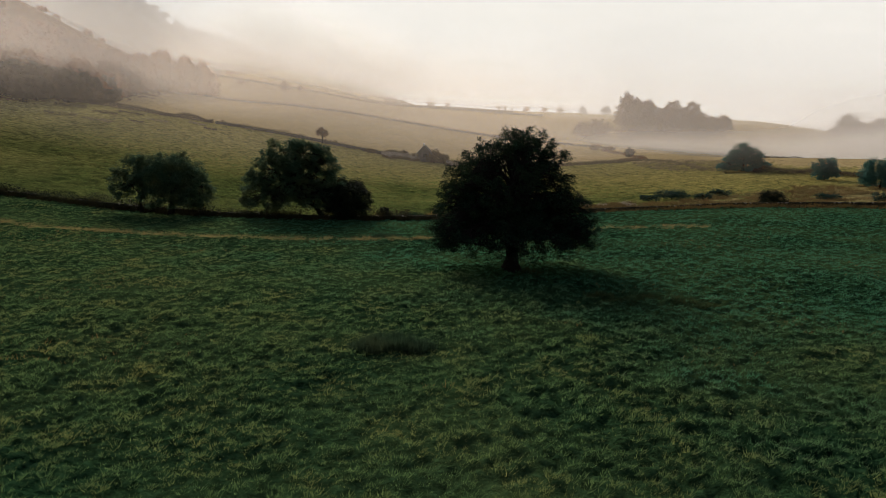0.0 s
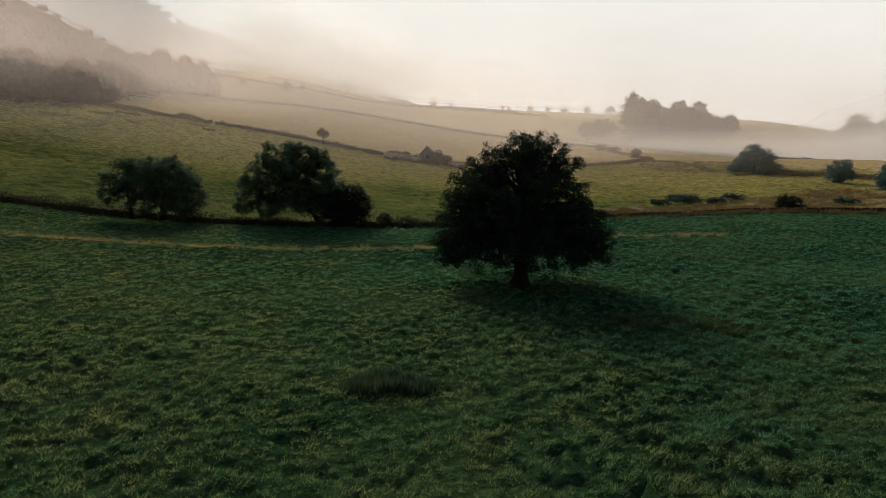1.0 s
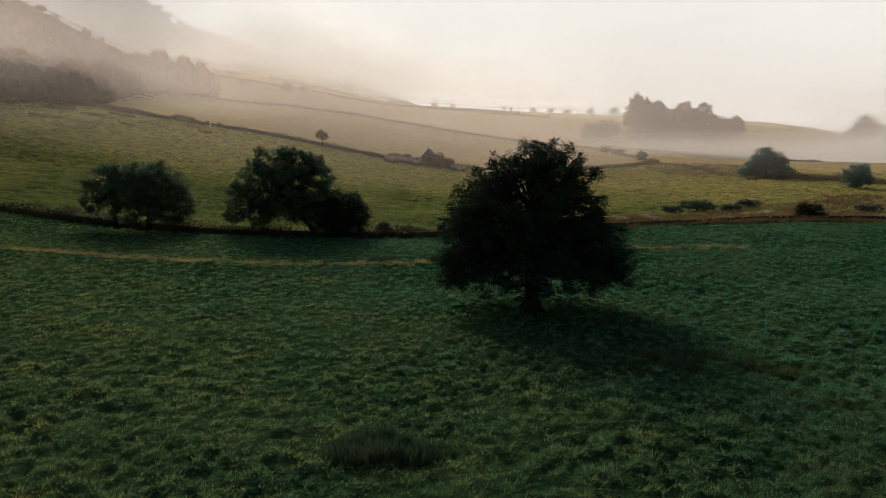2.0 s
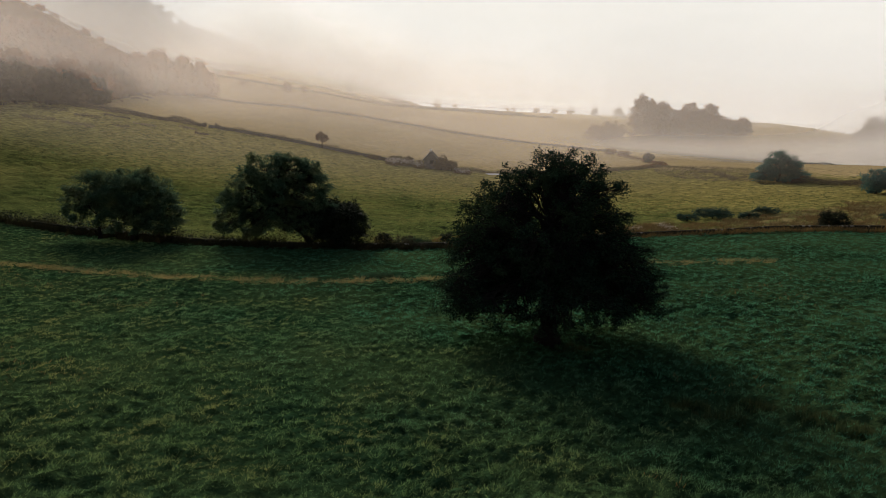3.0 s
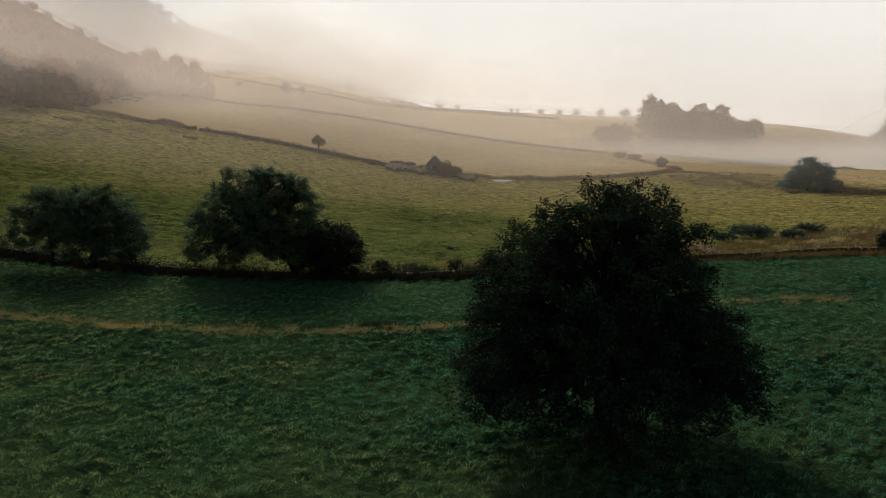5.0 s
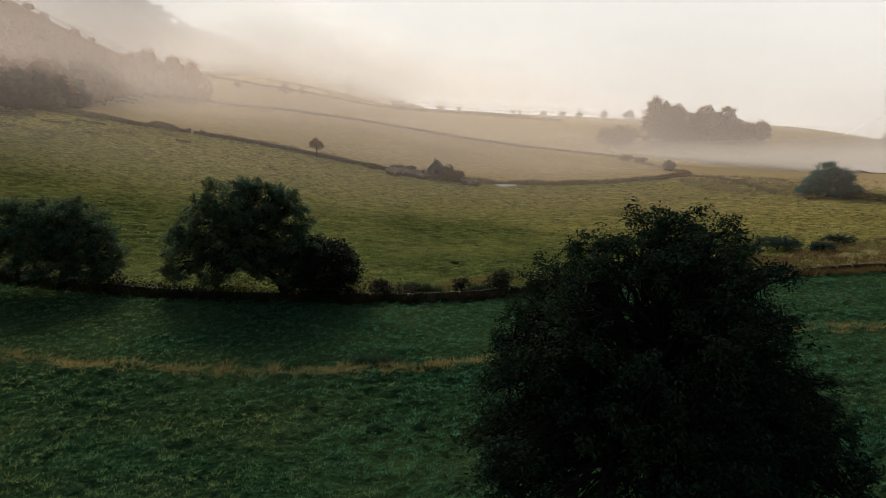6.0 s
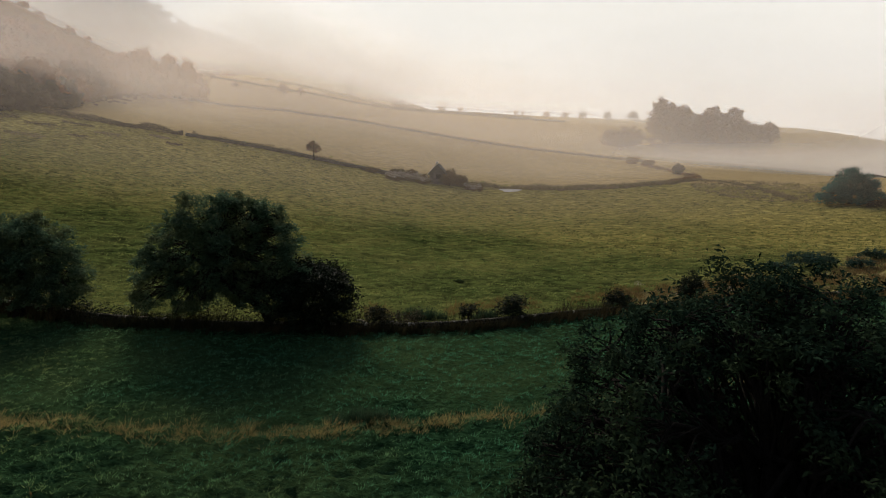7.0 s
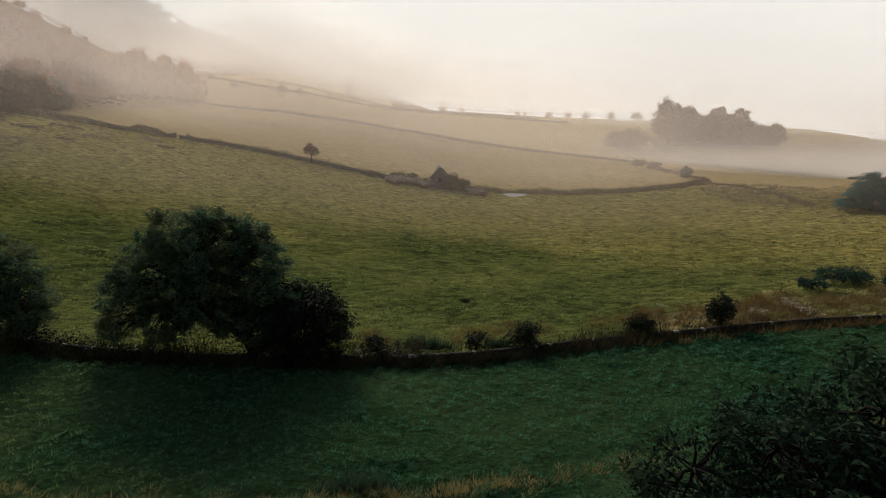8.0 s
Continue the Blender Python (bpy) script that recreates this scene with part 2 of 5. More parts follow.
def mesh_of(name, verts, faces, mats):
    """A mesh from vertex and face arrays; all faces have the same number of corners."""
    verts, faces = np.asarray(verts, np.float32), np.asarray(faces, np.int32)
    me = bpy.data.meshes.new(name)
    me.vertices.add(len(verts))
    me.vertices.foreach_set("co", verts.ravel())
    k = faces.shape[1]
    me.loops.add(faces.size)
    me.loops.foreach_set("vertex_index", faces.ravel())
    me.polygons.add(len(faces))
    me.polygons.foreach_set("loop_start", np.arange(0, faces.size, k, dtype=np.int32))
    me.update(calc_edges=True)
    me.validate()
    for m in mats if isinstance(mats, (list, tuple)) else [mats]:
        me.materials.append(m)
    return me


def thing(name, x, y, z, label, category, group="", kind="", rz=0.0):
    ob = new(name)
    ob.empty_display_size = 0.3
    ob.matrix_world = pose(x, y, z, 0, 0, rz)
    return tagged(ob, label, category, group, kind)


def piece(name, me, parent, label="", smooth=False):
    """One mesh object under a thing, in the thing's own coordinates."""
    ob = new(name, me)
    ob.parent = parent
    if smooth:
        me.polygons.foreach_set("use_smooth", np.ones(len(me.polygons), bool))
    return tagged(ob, label)


def part(name, bm, material, parent, label=""):
    me = bpy.data.meshes.new(name)
    bm.to_mesh(me)
    bm.free()
    me.materials.append(material)
    return piece(name, me, parent, label)


def lattice(ix, iy, seed):
    v = np.sin(ix * 127.1 + iy * 311.7 + seed * 74.7) * 43758.5453
    return v - np.floor(v)


def vnoise(x, y, seed=0):
    """Smooth value noise, 0..1, vectorised."""
    x, y = np.asarray(x, float), np.asarray(y, float)
    ix, iy = np.floor(x), np.floor(y)
    fx, fy = x - ix, y - iy
    fx, fy = fx * fx * (3 - 2 * fx), fy * fy * (3 - 2 * fy)
    a, b = lattice(ix, iy, seed), lattice(ix + 1, iy, seed)
    c, d = lattice(ix, iy + 1, seed), lattice(ix + 1, iy + 1, seed)
    return (a * (1 - fx) + b * fx) * (1 - fy) + (c * (1 - fx) + d * fx) * fy


def smooth01(v, a, b):
    s = np.clip((np.asarray(v, float) - a) / (b - a), 0, 1)
    return s * s * (3 - 2 * s)


# ---- the lie of the land: swells of given height on three coarse rows of centres ----
SWELLS = []
HILLSIDE = (17.2, 15.9, 102.3, 51.7, 33.5, 27.2, 45.9, 9.9, -0.8, 22.2, 19.4, 39.2)
VALE = (-1.9, 8.4, -2.9, 1.6, 0.5, 17.2, 29.8, -0.6, 2.4, 2.4, 10.5, 7.9, 8.1, 9.6, -0.6, -2.3, 1.1, 2.7, 7.6, 13.8, 11.4,
        1.1, 2.4, 0.1, 4.3, 4.4, 9.7, 11.0, -0.7, 1.2, 3.2, -1.3, 1.4, 12.6, 6.0, -0.1, 0.2, 2.7, -5.2, 5.3, 9.9, -16.4)
for i, hh in enumerate(HILLSIDE):
    SWELLS.append(((-420, -300, -200)[i // 4], (100, 260, 420, 640)[i % 4], 130, hh))
for i, hh in enumerate(VALE):
    SWELLS.append(((-110, -50, 10, 70, 130, 200)[i // 7], (110, 165, 220, 285, 360, 430, 510)[i % 7], 62, hh))
SWELLS += [(-400, 820, 200, 39.8), (-150, 780, 170, 51.4), (-300, 700, 90, 13.0), (100, 650, 150, 20.7), (250, 480, 120, 14.9)]
# the hill across the valley: its ridge falls from left to right into the fog
RIDGE_X = (-1500, -808, -675, -598, -511, -485, -462, -439, -382, -346, -295, -233, -172, -69, 150, 600)
RIDGE_Z = (300, 298, 272, 258, 246, 224, 198, 189, 177, 168, 150, 134, 116, 78, 20, 8)


def land(x, y):
    """Height of the ground without its small tussocks."""
    x, y = np.asarray(x, float), np.asarray(y, float)
    z = np.zeros(np.broadcast(x, y).shape)
    for cx, cy, r, hh in SWELLS:
        z = z + hh * np.exp(-((x - cx) ** 2 + (y - cy) ** 2) / r ** 2)
    knobs = (vnoise(x * 0.03, y * 0.03, 81) - 0.5) * 9 + (vnoise(x * 0.11, y * 0.11, 82) - 0.5) * 4
    return z + (np.interp(x, RIDGE_X, RIDGE_Z) + knobs) * smooth01(y, 620, 1150) * (1 - smooth01(y, 1140, 1420))


def humps(x, y):
    """0..1: grassy hummocks of half a metre and less."""
    return smooth01(vnoise(x * 1.5, y * 1.9, 1), 0.15, 0.85) * 0.18 + vnoise(x * 2.8, y * 3.2, 2) * 0.42 + vnoise(x * 5.0, y * 5.6, 6) * 0.4


def sward(x, y):
    """0..1: long low ripples of the upper pasture, across the slope."""
    return vnoise(x * 0.55 + y * 0.1, y * 1.0, 8) * 0.6 + vnoise(x * 1.1, y * 2.0, 9) * 0.4


def tussocks(x, y):
    """Small humps of the pasture, strongest in the near field."""
    near = 1 - smooth01(y, 70, 130)
    b = vnoise(x * 0.12, y * 0.12, 3)
    upper = smooth01(y, 78, 100) * (1 - smooth01(y, 185, 260))
    return (sward(x, y) - 0.5) * 0.6 * upper + (humps(x, y) - 0.5) * (0.06 + 0.62 * near) * (0.6 + 0.8 * b) + (vnoise(x * 0.05, y * 0.05, 5) - 0.5) * 0.3


def ground(x, y):
    z = land(x, y) + tussocks(x, y)
    hollow = 1 - smooth01(np.hypot((x - 11.3) / 2.6, (y - 185.0) / 5.6), 1.0, 1.5)   # the pond's basin
    return z * (1 - hollow) + 3.02 * hollow


def gz(x, y):
    return float(ground(np.array([x]), np.array([y]))[0])


def along(points, step, wander=0.0, seed=0):
    """Points every step metres along a line of plan corners, smoothed, with a little wander; also the direction there."""
    p = np.array(points, float)
    d = np.r_[0, np.cumsum(np.hypot(*np.diff(p, axis=0).T))]
    s = np.arange(0, d[-1], step)
    xs, ys = np.interp(s, d, p[:, 0]), np.interp(s, d, p[:, 1])
    k = max(1, int(4 / step))
    if len(s) > 4 * k:
        ker = np.ones(2 * k + 1) / (2 * k + 1)
        xs, ys = np.convolve(np.pad(xs, k, "edge"), ker, "valid"), np.convolve(np.pad(ys, k, "edge"), ker, "valid")
    if wander:
        xs, ys = xs + (vnoise(s * 0.15, s * 0, seed) - 0.5) * wander, ys + (vnoise(s * 0.15, s * 0 + 9, seed) - 0.5) * wander
    return xs, ys, np.arctan2(np.gradient(ys), np.gradient(xs))


# plan lines
NEAR_WALL = [(-90, 99), (-62, 89.5), (-50, 86), (-40, 83), (-30, 80), (-17, 79), (-8, 79.2), (-3, 79.8), (1.2, 81), (7, 83.6), (16, 86), (24, 88.4), (31, 89.6), (42, 91.6), (61, 88.5), (90, 84)]
TAN_STRIP = [(-62, 75), (-50, 70), (-41, 67), (-31, 64.2), (-21, 62.2), (-11, 62), (-6, 62.8), (0, 64.4), (8, 67.5), (17, 70.6), (24, 70.8), (31, 71.4)]
HUT_WALL = [(-70, 194), (-59, 195.7), (-48, 195), (-38.5, 193.5), (-24, 189.5), (-17, 188)]
UPPER_WALL = [(-120, 326), (-113, 317), (-87, 309), (-57, 280), (-24, 277.5), (-6, 281.5), (19, 284), (41, 282), (58, 279), (74, 274)]
TOP_WALL = [(-145, 412), (-116, 405.5), (-100, 405.5), (-69, 411), (-36, 408), (-3, 404), (29, 402), (62, 407)]


def line_y(points, x):
    p = np.array(points, float)
    return np.interp(x, p[:, 0], p[:, 1])


# ---- ground: one sheet to the horizon ----
def spaced(parts):
    out = []
    for a, b, step in parts:
        out += list(np.arange(a, b, step))
    return np.array(out + [parts[-1][1]])


far_out = np.array([6, 14, 24, 38, 55, 78, 110, 150, 200, 270, 360, 480, 640, 850, 1150, 1600, 2200, 3000])
gy = np.r_[[-3000, -1500, -700, -350, -200, -100, -60, -40, -20, -8, 2, 8], spaced([(12, 16, 0.6), (16, 40, 0.17), (40, 62, 0.22), (62, 95, 0.36), (95, 135, 0.5), (135, 195, 0.9), (195, 220, 1.7), (220, 320, 4), (320, 480, 8), (480, 1400, 34)]), [1500, 1700, 2000, 2500, 3200, 4200]]
half = np.clip(0.80 * (gy + 10), 24, 1400)[:, None]             # the sheet's dense middle widens with distance
fan = np.linspace(-1, 1, 341)[None, :]
GX = np.concatenate([-half - far_out[::-1][None, :], half * fan, half + far_out[None, :]], 1)
GY = np.repeat(gy[:, None], GX.shape[1], 1)
fine = (1 - smooth01(np.abs(GX) - half, -2, 3)) * smooth01(GY, 8.5, 13)      # hummocks only where the sheet is dense
GZ = ground(GX, GY) * fine + land(GX, GY) * (1 - fine)
ny, nx = GX.shape
ij = np.arange(nx * ny).reshape(ny, nx)
gf = np.stack([ij[:-1, :-1], ij[:-1, 1:], ij[1:, 1:], ij[1:, :-1]], -1).reshape(-1, 4)
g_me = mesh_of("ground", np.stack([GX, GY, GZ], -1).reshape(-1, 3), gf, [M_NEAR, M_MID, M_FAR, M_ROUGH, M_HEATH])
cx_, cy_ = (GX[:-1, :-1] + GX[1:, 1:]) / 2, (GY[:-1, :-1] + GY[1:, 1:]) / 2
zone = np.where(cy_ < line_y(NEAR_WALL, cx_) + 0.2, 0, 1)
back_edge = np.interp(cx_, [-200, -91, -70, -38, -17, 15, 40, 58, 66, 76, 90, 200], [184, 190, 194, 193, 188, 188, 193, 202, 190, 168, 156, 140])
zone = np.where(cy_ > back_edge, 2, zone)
moor = (cy_ > 500) | (cx_ < np.interp(cy_, [140, 160, 186, 237, 300, 318, 430, 600], [-300, -112, -107, -122, -120, -116, -150, -190]) + rng_of(391).uniform(-6, 6, cx_.shape)) & (cy_ > 150)
dither = rng_of(390).uniform(0, 1, cx_.shape)
ragged = (vnoise(cx_ * 0.25, cy_ * 0.25, 21) - 0.5) * 8
rough = ((cx_ > 14 + ragged) & (cy_ > line_y(NEAR_WALL, cx_)) & (cy_ < 93 + (cx_ - 14) * 0.42 + ragged) & (cx_ < 140))
rough |= (np.hypot((cx_ - 68) / 10, (cy_ - 184) / 22) + ragged * 0.08 + (dither - 0.5) * 1.6 < 0.34)
rough |= (np.abs(cy_ - np.interp(cx_, [-17, 1, 15, 40, 64], [186, 186, 189, 193, 210])) < 2.6 + ragged * 0.3) & (cx_ > -17) & (cx_ < 66)
rough &= dither < 0.25 + 0.75 * smooth01(vnoise(cx_ * 0.12, cy_ * 0.12, 23), 0.25, 0.6)
zone = np.where((zone == 2) & (cy_ < back_edge + 14) & (dither > (cy_ - back_edge) / 14 + 0.2), 1, zone)
zone = np.where(moor, 4, np.where(rough, 3, zone))
g_me.polygons.foreach_set("material_index", zone.astype(np.int32).ravel())
g_me.polygons.foreach_set("use_smooth", np.ones(len(g_me.polygons), bool))
tagged(new("ground", g_me), "rolling tussocky green pasture fading to dry hill fields", "ground", kind="structure")


# ---- plants ----
def blades(rng, base, n_each, height, width, spread, lean=0.35, wind=(0.25, -0.1)):
    """Grass: n_each tapering blades round each base point, as single triangles."""
    n = len(base) * n_each
    b = np.repeat(base, n_each, axis=0)
    ang, rad = rng.uniform(0, 2 * np.pi, n), np.sqrt(rng.uniform(0, 1, n)) * spread
    h = height * rng.uniform(0.45, 1.15, n) * np.repeat(rng.uniform(0.7, 1.25, len(base)), n_each)
    root = b + np.stack([np.cos(ang) * rad, np.sin(ang) * rad, np.zeros(n)], 1)
    face = rng.uniform(0, np.pi, n)
    side = np.stack([np.cos(face), np.sin(face), np.zeros(n)], 1) * (width * rng.uniform(0.6, 1.3, n))[:, None] / 2
    tip = root + np.stack([np.cos(ang) * lean * h + wind[0] * h + rng.normal(0, 0.12, n) * h,
                           np.sin(ang) * lean * h + wind[1] * h + rng.normal(0, 0.12, n) * h, h], 1)
    v = np.stack([root - side - [0, 0, 0.03], root + side - [0, 0, 0.03], tip], 1).reshape(-1, 3)
    return v, np.arange(3 * n).reshape(-1, 3)


def leaves(rng, centres, size, aspect=0.5, up=0.6):
    """One folded leaf at each centre, four corners each."""
    n = len(centres)
    nor = rng.normal(0, 1, (n, 3))
    nor[:, 2] = np.abs(nor[:, 2]) + up
    nor /= np.linalg.norm(nor, axis=1)[:, None]
    ax = np.cross(nor, rng.normal(0, 1, (n, 3)))
    ax /= np.linalg.norm(ax, axis=1)[:, None] + 1e-9
    sd = np.cross(nor, ax)
    s = (size * rng.uniform(0.6, 1.35, n))[:, None]
    fold = nor * s * 0.12
    v = np.stack([centres + ax * s * 0.5 - fold, centres + sd * s * aspect * 0.5 + fold,
                  centres - ax * s * 0.5, centres - sd * s * aspect * 0.5 + fold], 1).reshape(-1, 3)
    return v, np.arange(4 * n).reshape(-1, 4)


def tube(pts, radii, sides=7):
    """A tapering limb along a line of points."""
    pts, radii = np.asarray(pts, float), np.asarray(radii, float)
    tan = np.gradient(pts, axis=0)
    tan /= np.linalg.norm(tan, axis=1)[:, None] + 1e-9
    ref = np.where(np.abs(tan[:, 2:3]) > 0.9, [[1.0, 0, 0]], [[0, 0, 1.0]])
    u = np.cross(tan, ref)
    u /= np.linalg.norm(u, axis=1)[:, None] + 1e-9
    w = np.cross(tan, u)
    a = np.arange(sides) * 2 * np.pi / sides
    ring = pts[:, None] + (u[:, None] * np.cos(a)[None, :, None] + w[:, None] * np.sin(a)[None, :, None]) * radii[:, None, None]
    i = np.arange(len(pts) * sides).reshape(len(pts), sides)
    f = np.stack([i[:-1], np.roll(i[:-1], -1, 1), np.roll(i[1:], -1, 1), i[1:]], -1).reshape(-1, 4)
    return ring.reshape(-1, 3), f


def joined(chunks):
    vs, fs, k = [], [], 0
    for v, f in chunks:
        vs.append(v)
        fs.append(f + k)
        k += len(v)
    return np.concatenate(vs), np.concatenate(fs)


def limb_line(rng, a, b, sag=0.15, n=7):
    """A crooked line from a to b that first climbs and then bends over."""
    a, b = np.asarray(a, float), np.asarray(b, float)
    t = np.linspace(0, 1, n)[:, None]
    ln = np.linalg.norm(b - a)
    p = a + (b - a) * t
    p[:, 2] += (np.sin(t * np.pi) * sag * ln)[:, 0]
    p[1:-1] += rng.normal(0, 0.035 * ln, (n - 2, 3))
    return p


def crown_clusters(rng, lobes, per_area, gaps=0.25, tuft=1.0):
    """Where twigs carry their sprays: every lobe bears many small tufts near its skin, with gaps between them."""
    out = []
    L = np.array(lobes, float)
    for lx, ly, lz, rx, ry, rz in lobes:
        area = 4 * np.pi * ((rx * ry) ** 1.6 / 3 + (rx * rz) ** 1.6 / 3 + (ry * rz) ** 1.6 / 3) ** (1 / 1.6)
        n = int(per_area * area)
        m = max(6, int(area * (1 - gaps) / (tuft * tuft * 1.15)))
        d = rng.normal(0, 1, (m, 3))
        d /= np.linalg.norm(d, axis=1)[:, None]
        mid = d * rng.uniform(0.55, 1.04, m)[:, None] * [rx, ry, rz] + [lx, ly, lz]
        rs = tuft * rng.uniform(0.38, 0.85, m)
        k = rng.integers(0, m, n)
        e = rng.normal(0, 1, (n, 3))
        e /= np.linalg.norm(e, axis=1)[:, None]
        e[:, 2] = np.where(e[:, 2] < -0.6, -e[:, 2], e[:, 2])
        p = mid[k] + e * (rs[k] * rng.uniform(0.45, 1.08, n))[:, None] * [1, 1, 0.95]
        q = (p[:, None, :] - L[None, :, :3]) / L[None, :, 3:]
        deep = (np.linalg.norm(q, axis=2) < 0.55).any(1)
        out.append(p[~(deep & (rng.uniform(0, 1, n) < 0.8))])
    return np.concatenate(out)


def build_tree(name, x, y, label, category, lobes, trunk, leaf_mat, seed, per_area=6.0, per_cluster=26, leaf=0.16,
               spread=0.34, gaps=0.25, limbs=True, twigs=60, rz=0.0, group="", low=0.25, tuft=1.0, leaf_aspect=0.5):
    """A broad-leaved tree: tapering trunk, crooked limbs to each lobe, twigs, and sprays of leaves near the skin of the crown.
    trunk: list of (x, y, z, radius)."""
    rng = rng_of(seed)
    t = thing(name, x, y, gz(x, y), label, category, group, rz=rz)
    tp = np.array(trunk, float)
    s = np.linspace(0, len(tp) - 1, 5 * len(tp))
    line = np.stack([np.interp(s, np.arange(len(tp)), tp[:, k]) for k in range(4)], 1)
    line[1:, :2] += rng.normal(0, 0.03, (len(line) - 1, 2)) * line[:1, 3]
    rad = line[:, 3] * (1 + 0.9 * np.exp(-np.maximum(line[:, 2], 0) / (tp[0, 3] * 1.2)))
    line[0, 2] -= 0.3
    v, f = tube(line[:, :3], rad, 11)
    piece("trunk", mesh_of("trunk", v, f, M_BARK), t, "", True)
    cl = crown_clusters(rng, lobes, per_area, gaps, tuft)
    cl = cl[cl[:, 2] > low]
    if limbs:
        for lx, ly, lz, rx, ry, rz_ in lobes:
            k = min(len(line) - 1, int(len(line) * rng.uniform(0.55, 0.98)))
            a, r0 = line[k, :3], line[k, 3] * rng.uniform(0.45, 0.7)
            main = limb_line(rng, a, (lx, ly, lz + rz_ * 0.3), 0.12, 9)
            chunks = [tube(main, np.linspace(r0, r0 * 0.25, 9), 7)]
            mine = cl[np.argsort(np.linalg.norm((cl - [lx, ly, lz]) / [rx, ry, rz_], axis=1))]
            for q in mine[rng.integers(0, max(1, min(len(mine), int(len(mine) / len(lobes) * 1.3))), twigs)] if len(mine) else []:
                st = main[rng.integers(3, 9)]
                chunks.append(tube(limb_line(rng, st, q, 0.08, 5), np.linspace(r0 * 0.26, 0.012, 5), 4))
            v, f = joined(chunks)
            piece("limb", mesh_of("limb", v, f, M_BARK), t)
    n = len(cl) * per_cluster
    flat = np.array([1, 1, 0.8])
    c = np.repeat(cl, per_cluster, axis=0) + rng.normal(0, 1, (n, 3)) * spread * flat * np.repeat(rng.uniform(0.6, 1.3, len(cl)), per_cluster)[:, None]
    c = c[c[:, 2] > low * 0.6]
    v, f = leaves(rng, c, leaf, leaf_aspect)
    piece("crown", mesh_of("crown", v, f, leaf_mat), t)
    return t


def round_lobes(rng, w, h, base, n, squash=1.0):
    """Lobes for a rounded crown w wide, from base to h high."""
    out = [(0, 0, (h + base) / 2, w * 0.34, w * 0.34 * squash, (h - base) * 0.42)]
    if base < 0.06 * h + 0.1:
        out.append((0, 0, h * 0.24, w * 0.43, w * 0.43 * squash, h * 0.26))
    for i in range(n):
        a = 2 * np.pi * i / n + rng.uniform(-0.3, 0.3)
        zz = base + (h - base) * rng.uniform(0.3, 0.72)
        k = 1 - 0.55 * max(0, (zz - base) / (h - base) - 0.4)
        r = w * rng.uniform(0.17, 0.24)
        out.append((np.cos(a) * (w / 2 - r) * k, np.sin(a) * (w / 2 - r) * k * squash, zz, r, r, min(r * rng.uniform(0.8, 1.0), (h - base) * 0.45)))
    out.append((rng.uniform(-0.1, 0.1) * w, 0, h - (h - base) * 0.24, w * 0.26, w * 0.26 * squash, (h - base) * 0.24))
    return out


def bush(name, x, y, w, h, label, mat, seed, per_area=5, per_cluster=22, leaf=0.14, group="", squash=0.9, gaps=0.12, category="bush", n=7):
    rng = rng_of(seed)
    return build_tree(name, x, y, label, category, round_lobes(rng, w, h, 0.1, n, squash), [(0, 0, 0, 0.06 + 0.02 * h), (0.1, 0, h * 0.5, 0.05)],
                      mat, seed, per_area * 0.95, per_cluster, leaf * 1.15, min(0.10 + 0.02 * w, 0.05 + 0.1 * h), gaps, True, 7, group=group, low=0.05, tuft=min(0.35 + 0.07 * w, 0.15 + 0.3 * h))


# ---- the lone field tree ----
def dome_lobes(rng, n, profile, squash, r_lo, r_hi, lean=(0.0, 0.0)):
    """Lobes spread over a lopsided dome. profile: rows of height, leftmost and rightmost reach."""
    p = np.array(profile, float)
    out = []
    for i in range(n):
        r = rng.uniform(r_lo, r_hi)
        z = p[0, 0] + r * 0.5 + (p[-1, 0] - r * 0.75 - p[0, 0] - r * 0.5) * ((i + 0.5) / n) ** 1.05
        zz = z + r * 0.3
        lft, rgt = np.interp(zz, p[:, 0], p[:, 1]), np.interp(zz, p[:, 0], p[:, 2])
        a, reach = i * 2.39996 + rng.uniform(-0.25, 0.25), max(0.1, (rgt - lft) / 2 - r * 0.92) * rng.uniform(0.86, 1.0)
        out.append(((lft + rgt) / 2 + np.cos(a) * reach, np.sin(a) * reach * squash + lean[0] + lean[1] * z, z, r, r, r * rng.uniform(0.7, 0.9)))
    return out


FIELD_LOBES = dome_lobes(rng_of(12), 58, [(1.3, -6.8, 6.3), (3.0, -6.8, 6.5), (4.5, -6.5, 6.0), (6.0, -6.1, 5.6), (7.0, -5.7, 5.5), (8.0, -4.8, 5.2), (8.8, -3.4, 4.5), (9.7, -1.2, 3.2), (10.5, 0.2, 1.6)], 0.86, 0.95, 1.55, (0.3, 0.26))
FIELD_LOBES += [(math.cos(k * 0.524) * 5.0 - 0.2, math.sin(k * 0.524) * 3.9 + 0.8, 2.2 + 0.3 * math.sin(k * 2.1), 1.45, 1.35, 1.0) for k in range(12)]
FIELD_LOBES += [(math.cos(k * 1.05 + 0.4) * 2.4, math.sin(k * 1.05 + 0.4) * 2.2 + 0.5, 2.7, 1.3, 1.2, 0.9) for k in range(6)]
FIELD_LOBES += [(5.9, 0.6, 2.6, 1.3, 1.3, 1.0), (5.5, 1.4, 4.2, 1.3, 1.3, 1.0), (5.2, -0.8, 2.2, 1.2, 1.2, 0.8), (-2.4, 1.2, 4.6, 2.2, 2.4, 1.9), (2.4, 1.5, 4.8, 2.2, 2.4, 1.9), (0.2, -0.8, 4.4, 2.0, 1.8, 1.7), (0.3, 3.2, 5.2, 2.4, 2.0, 1.9)]
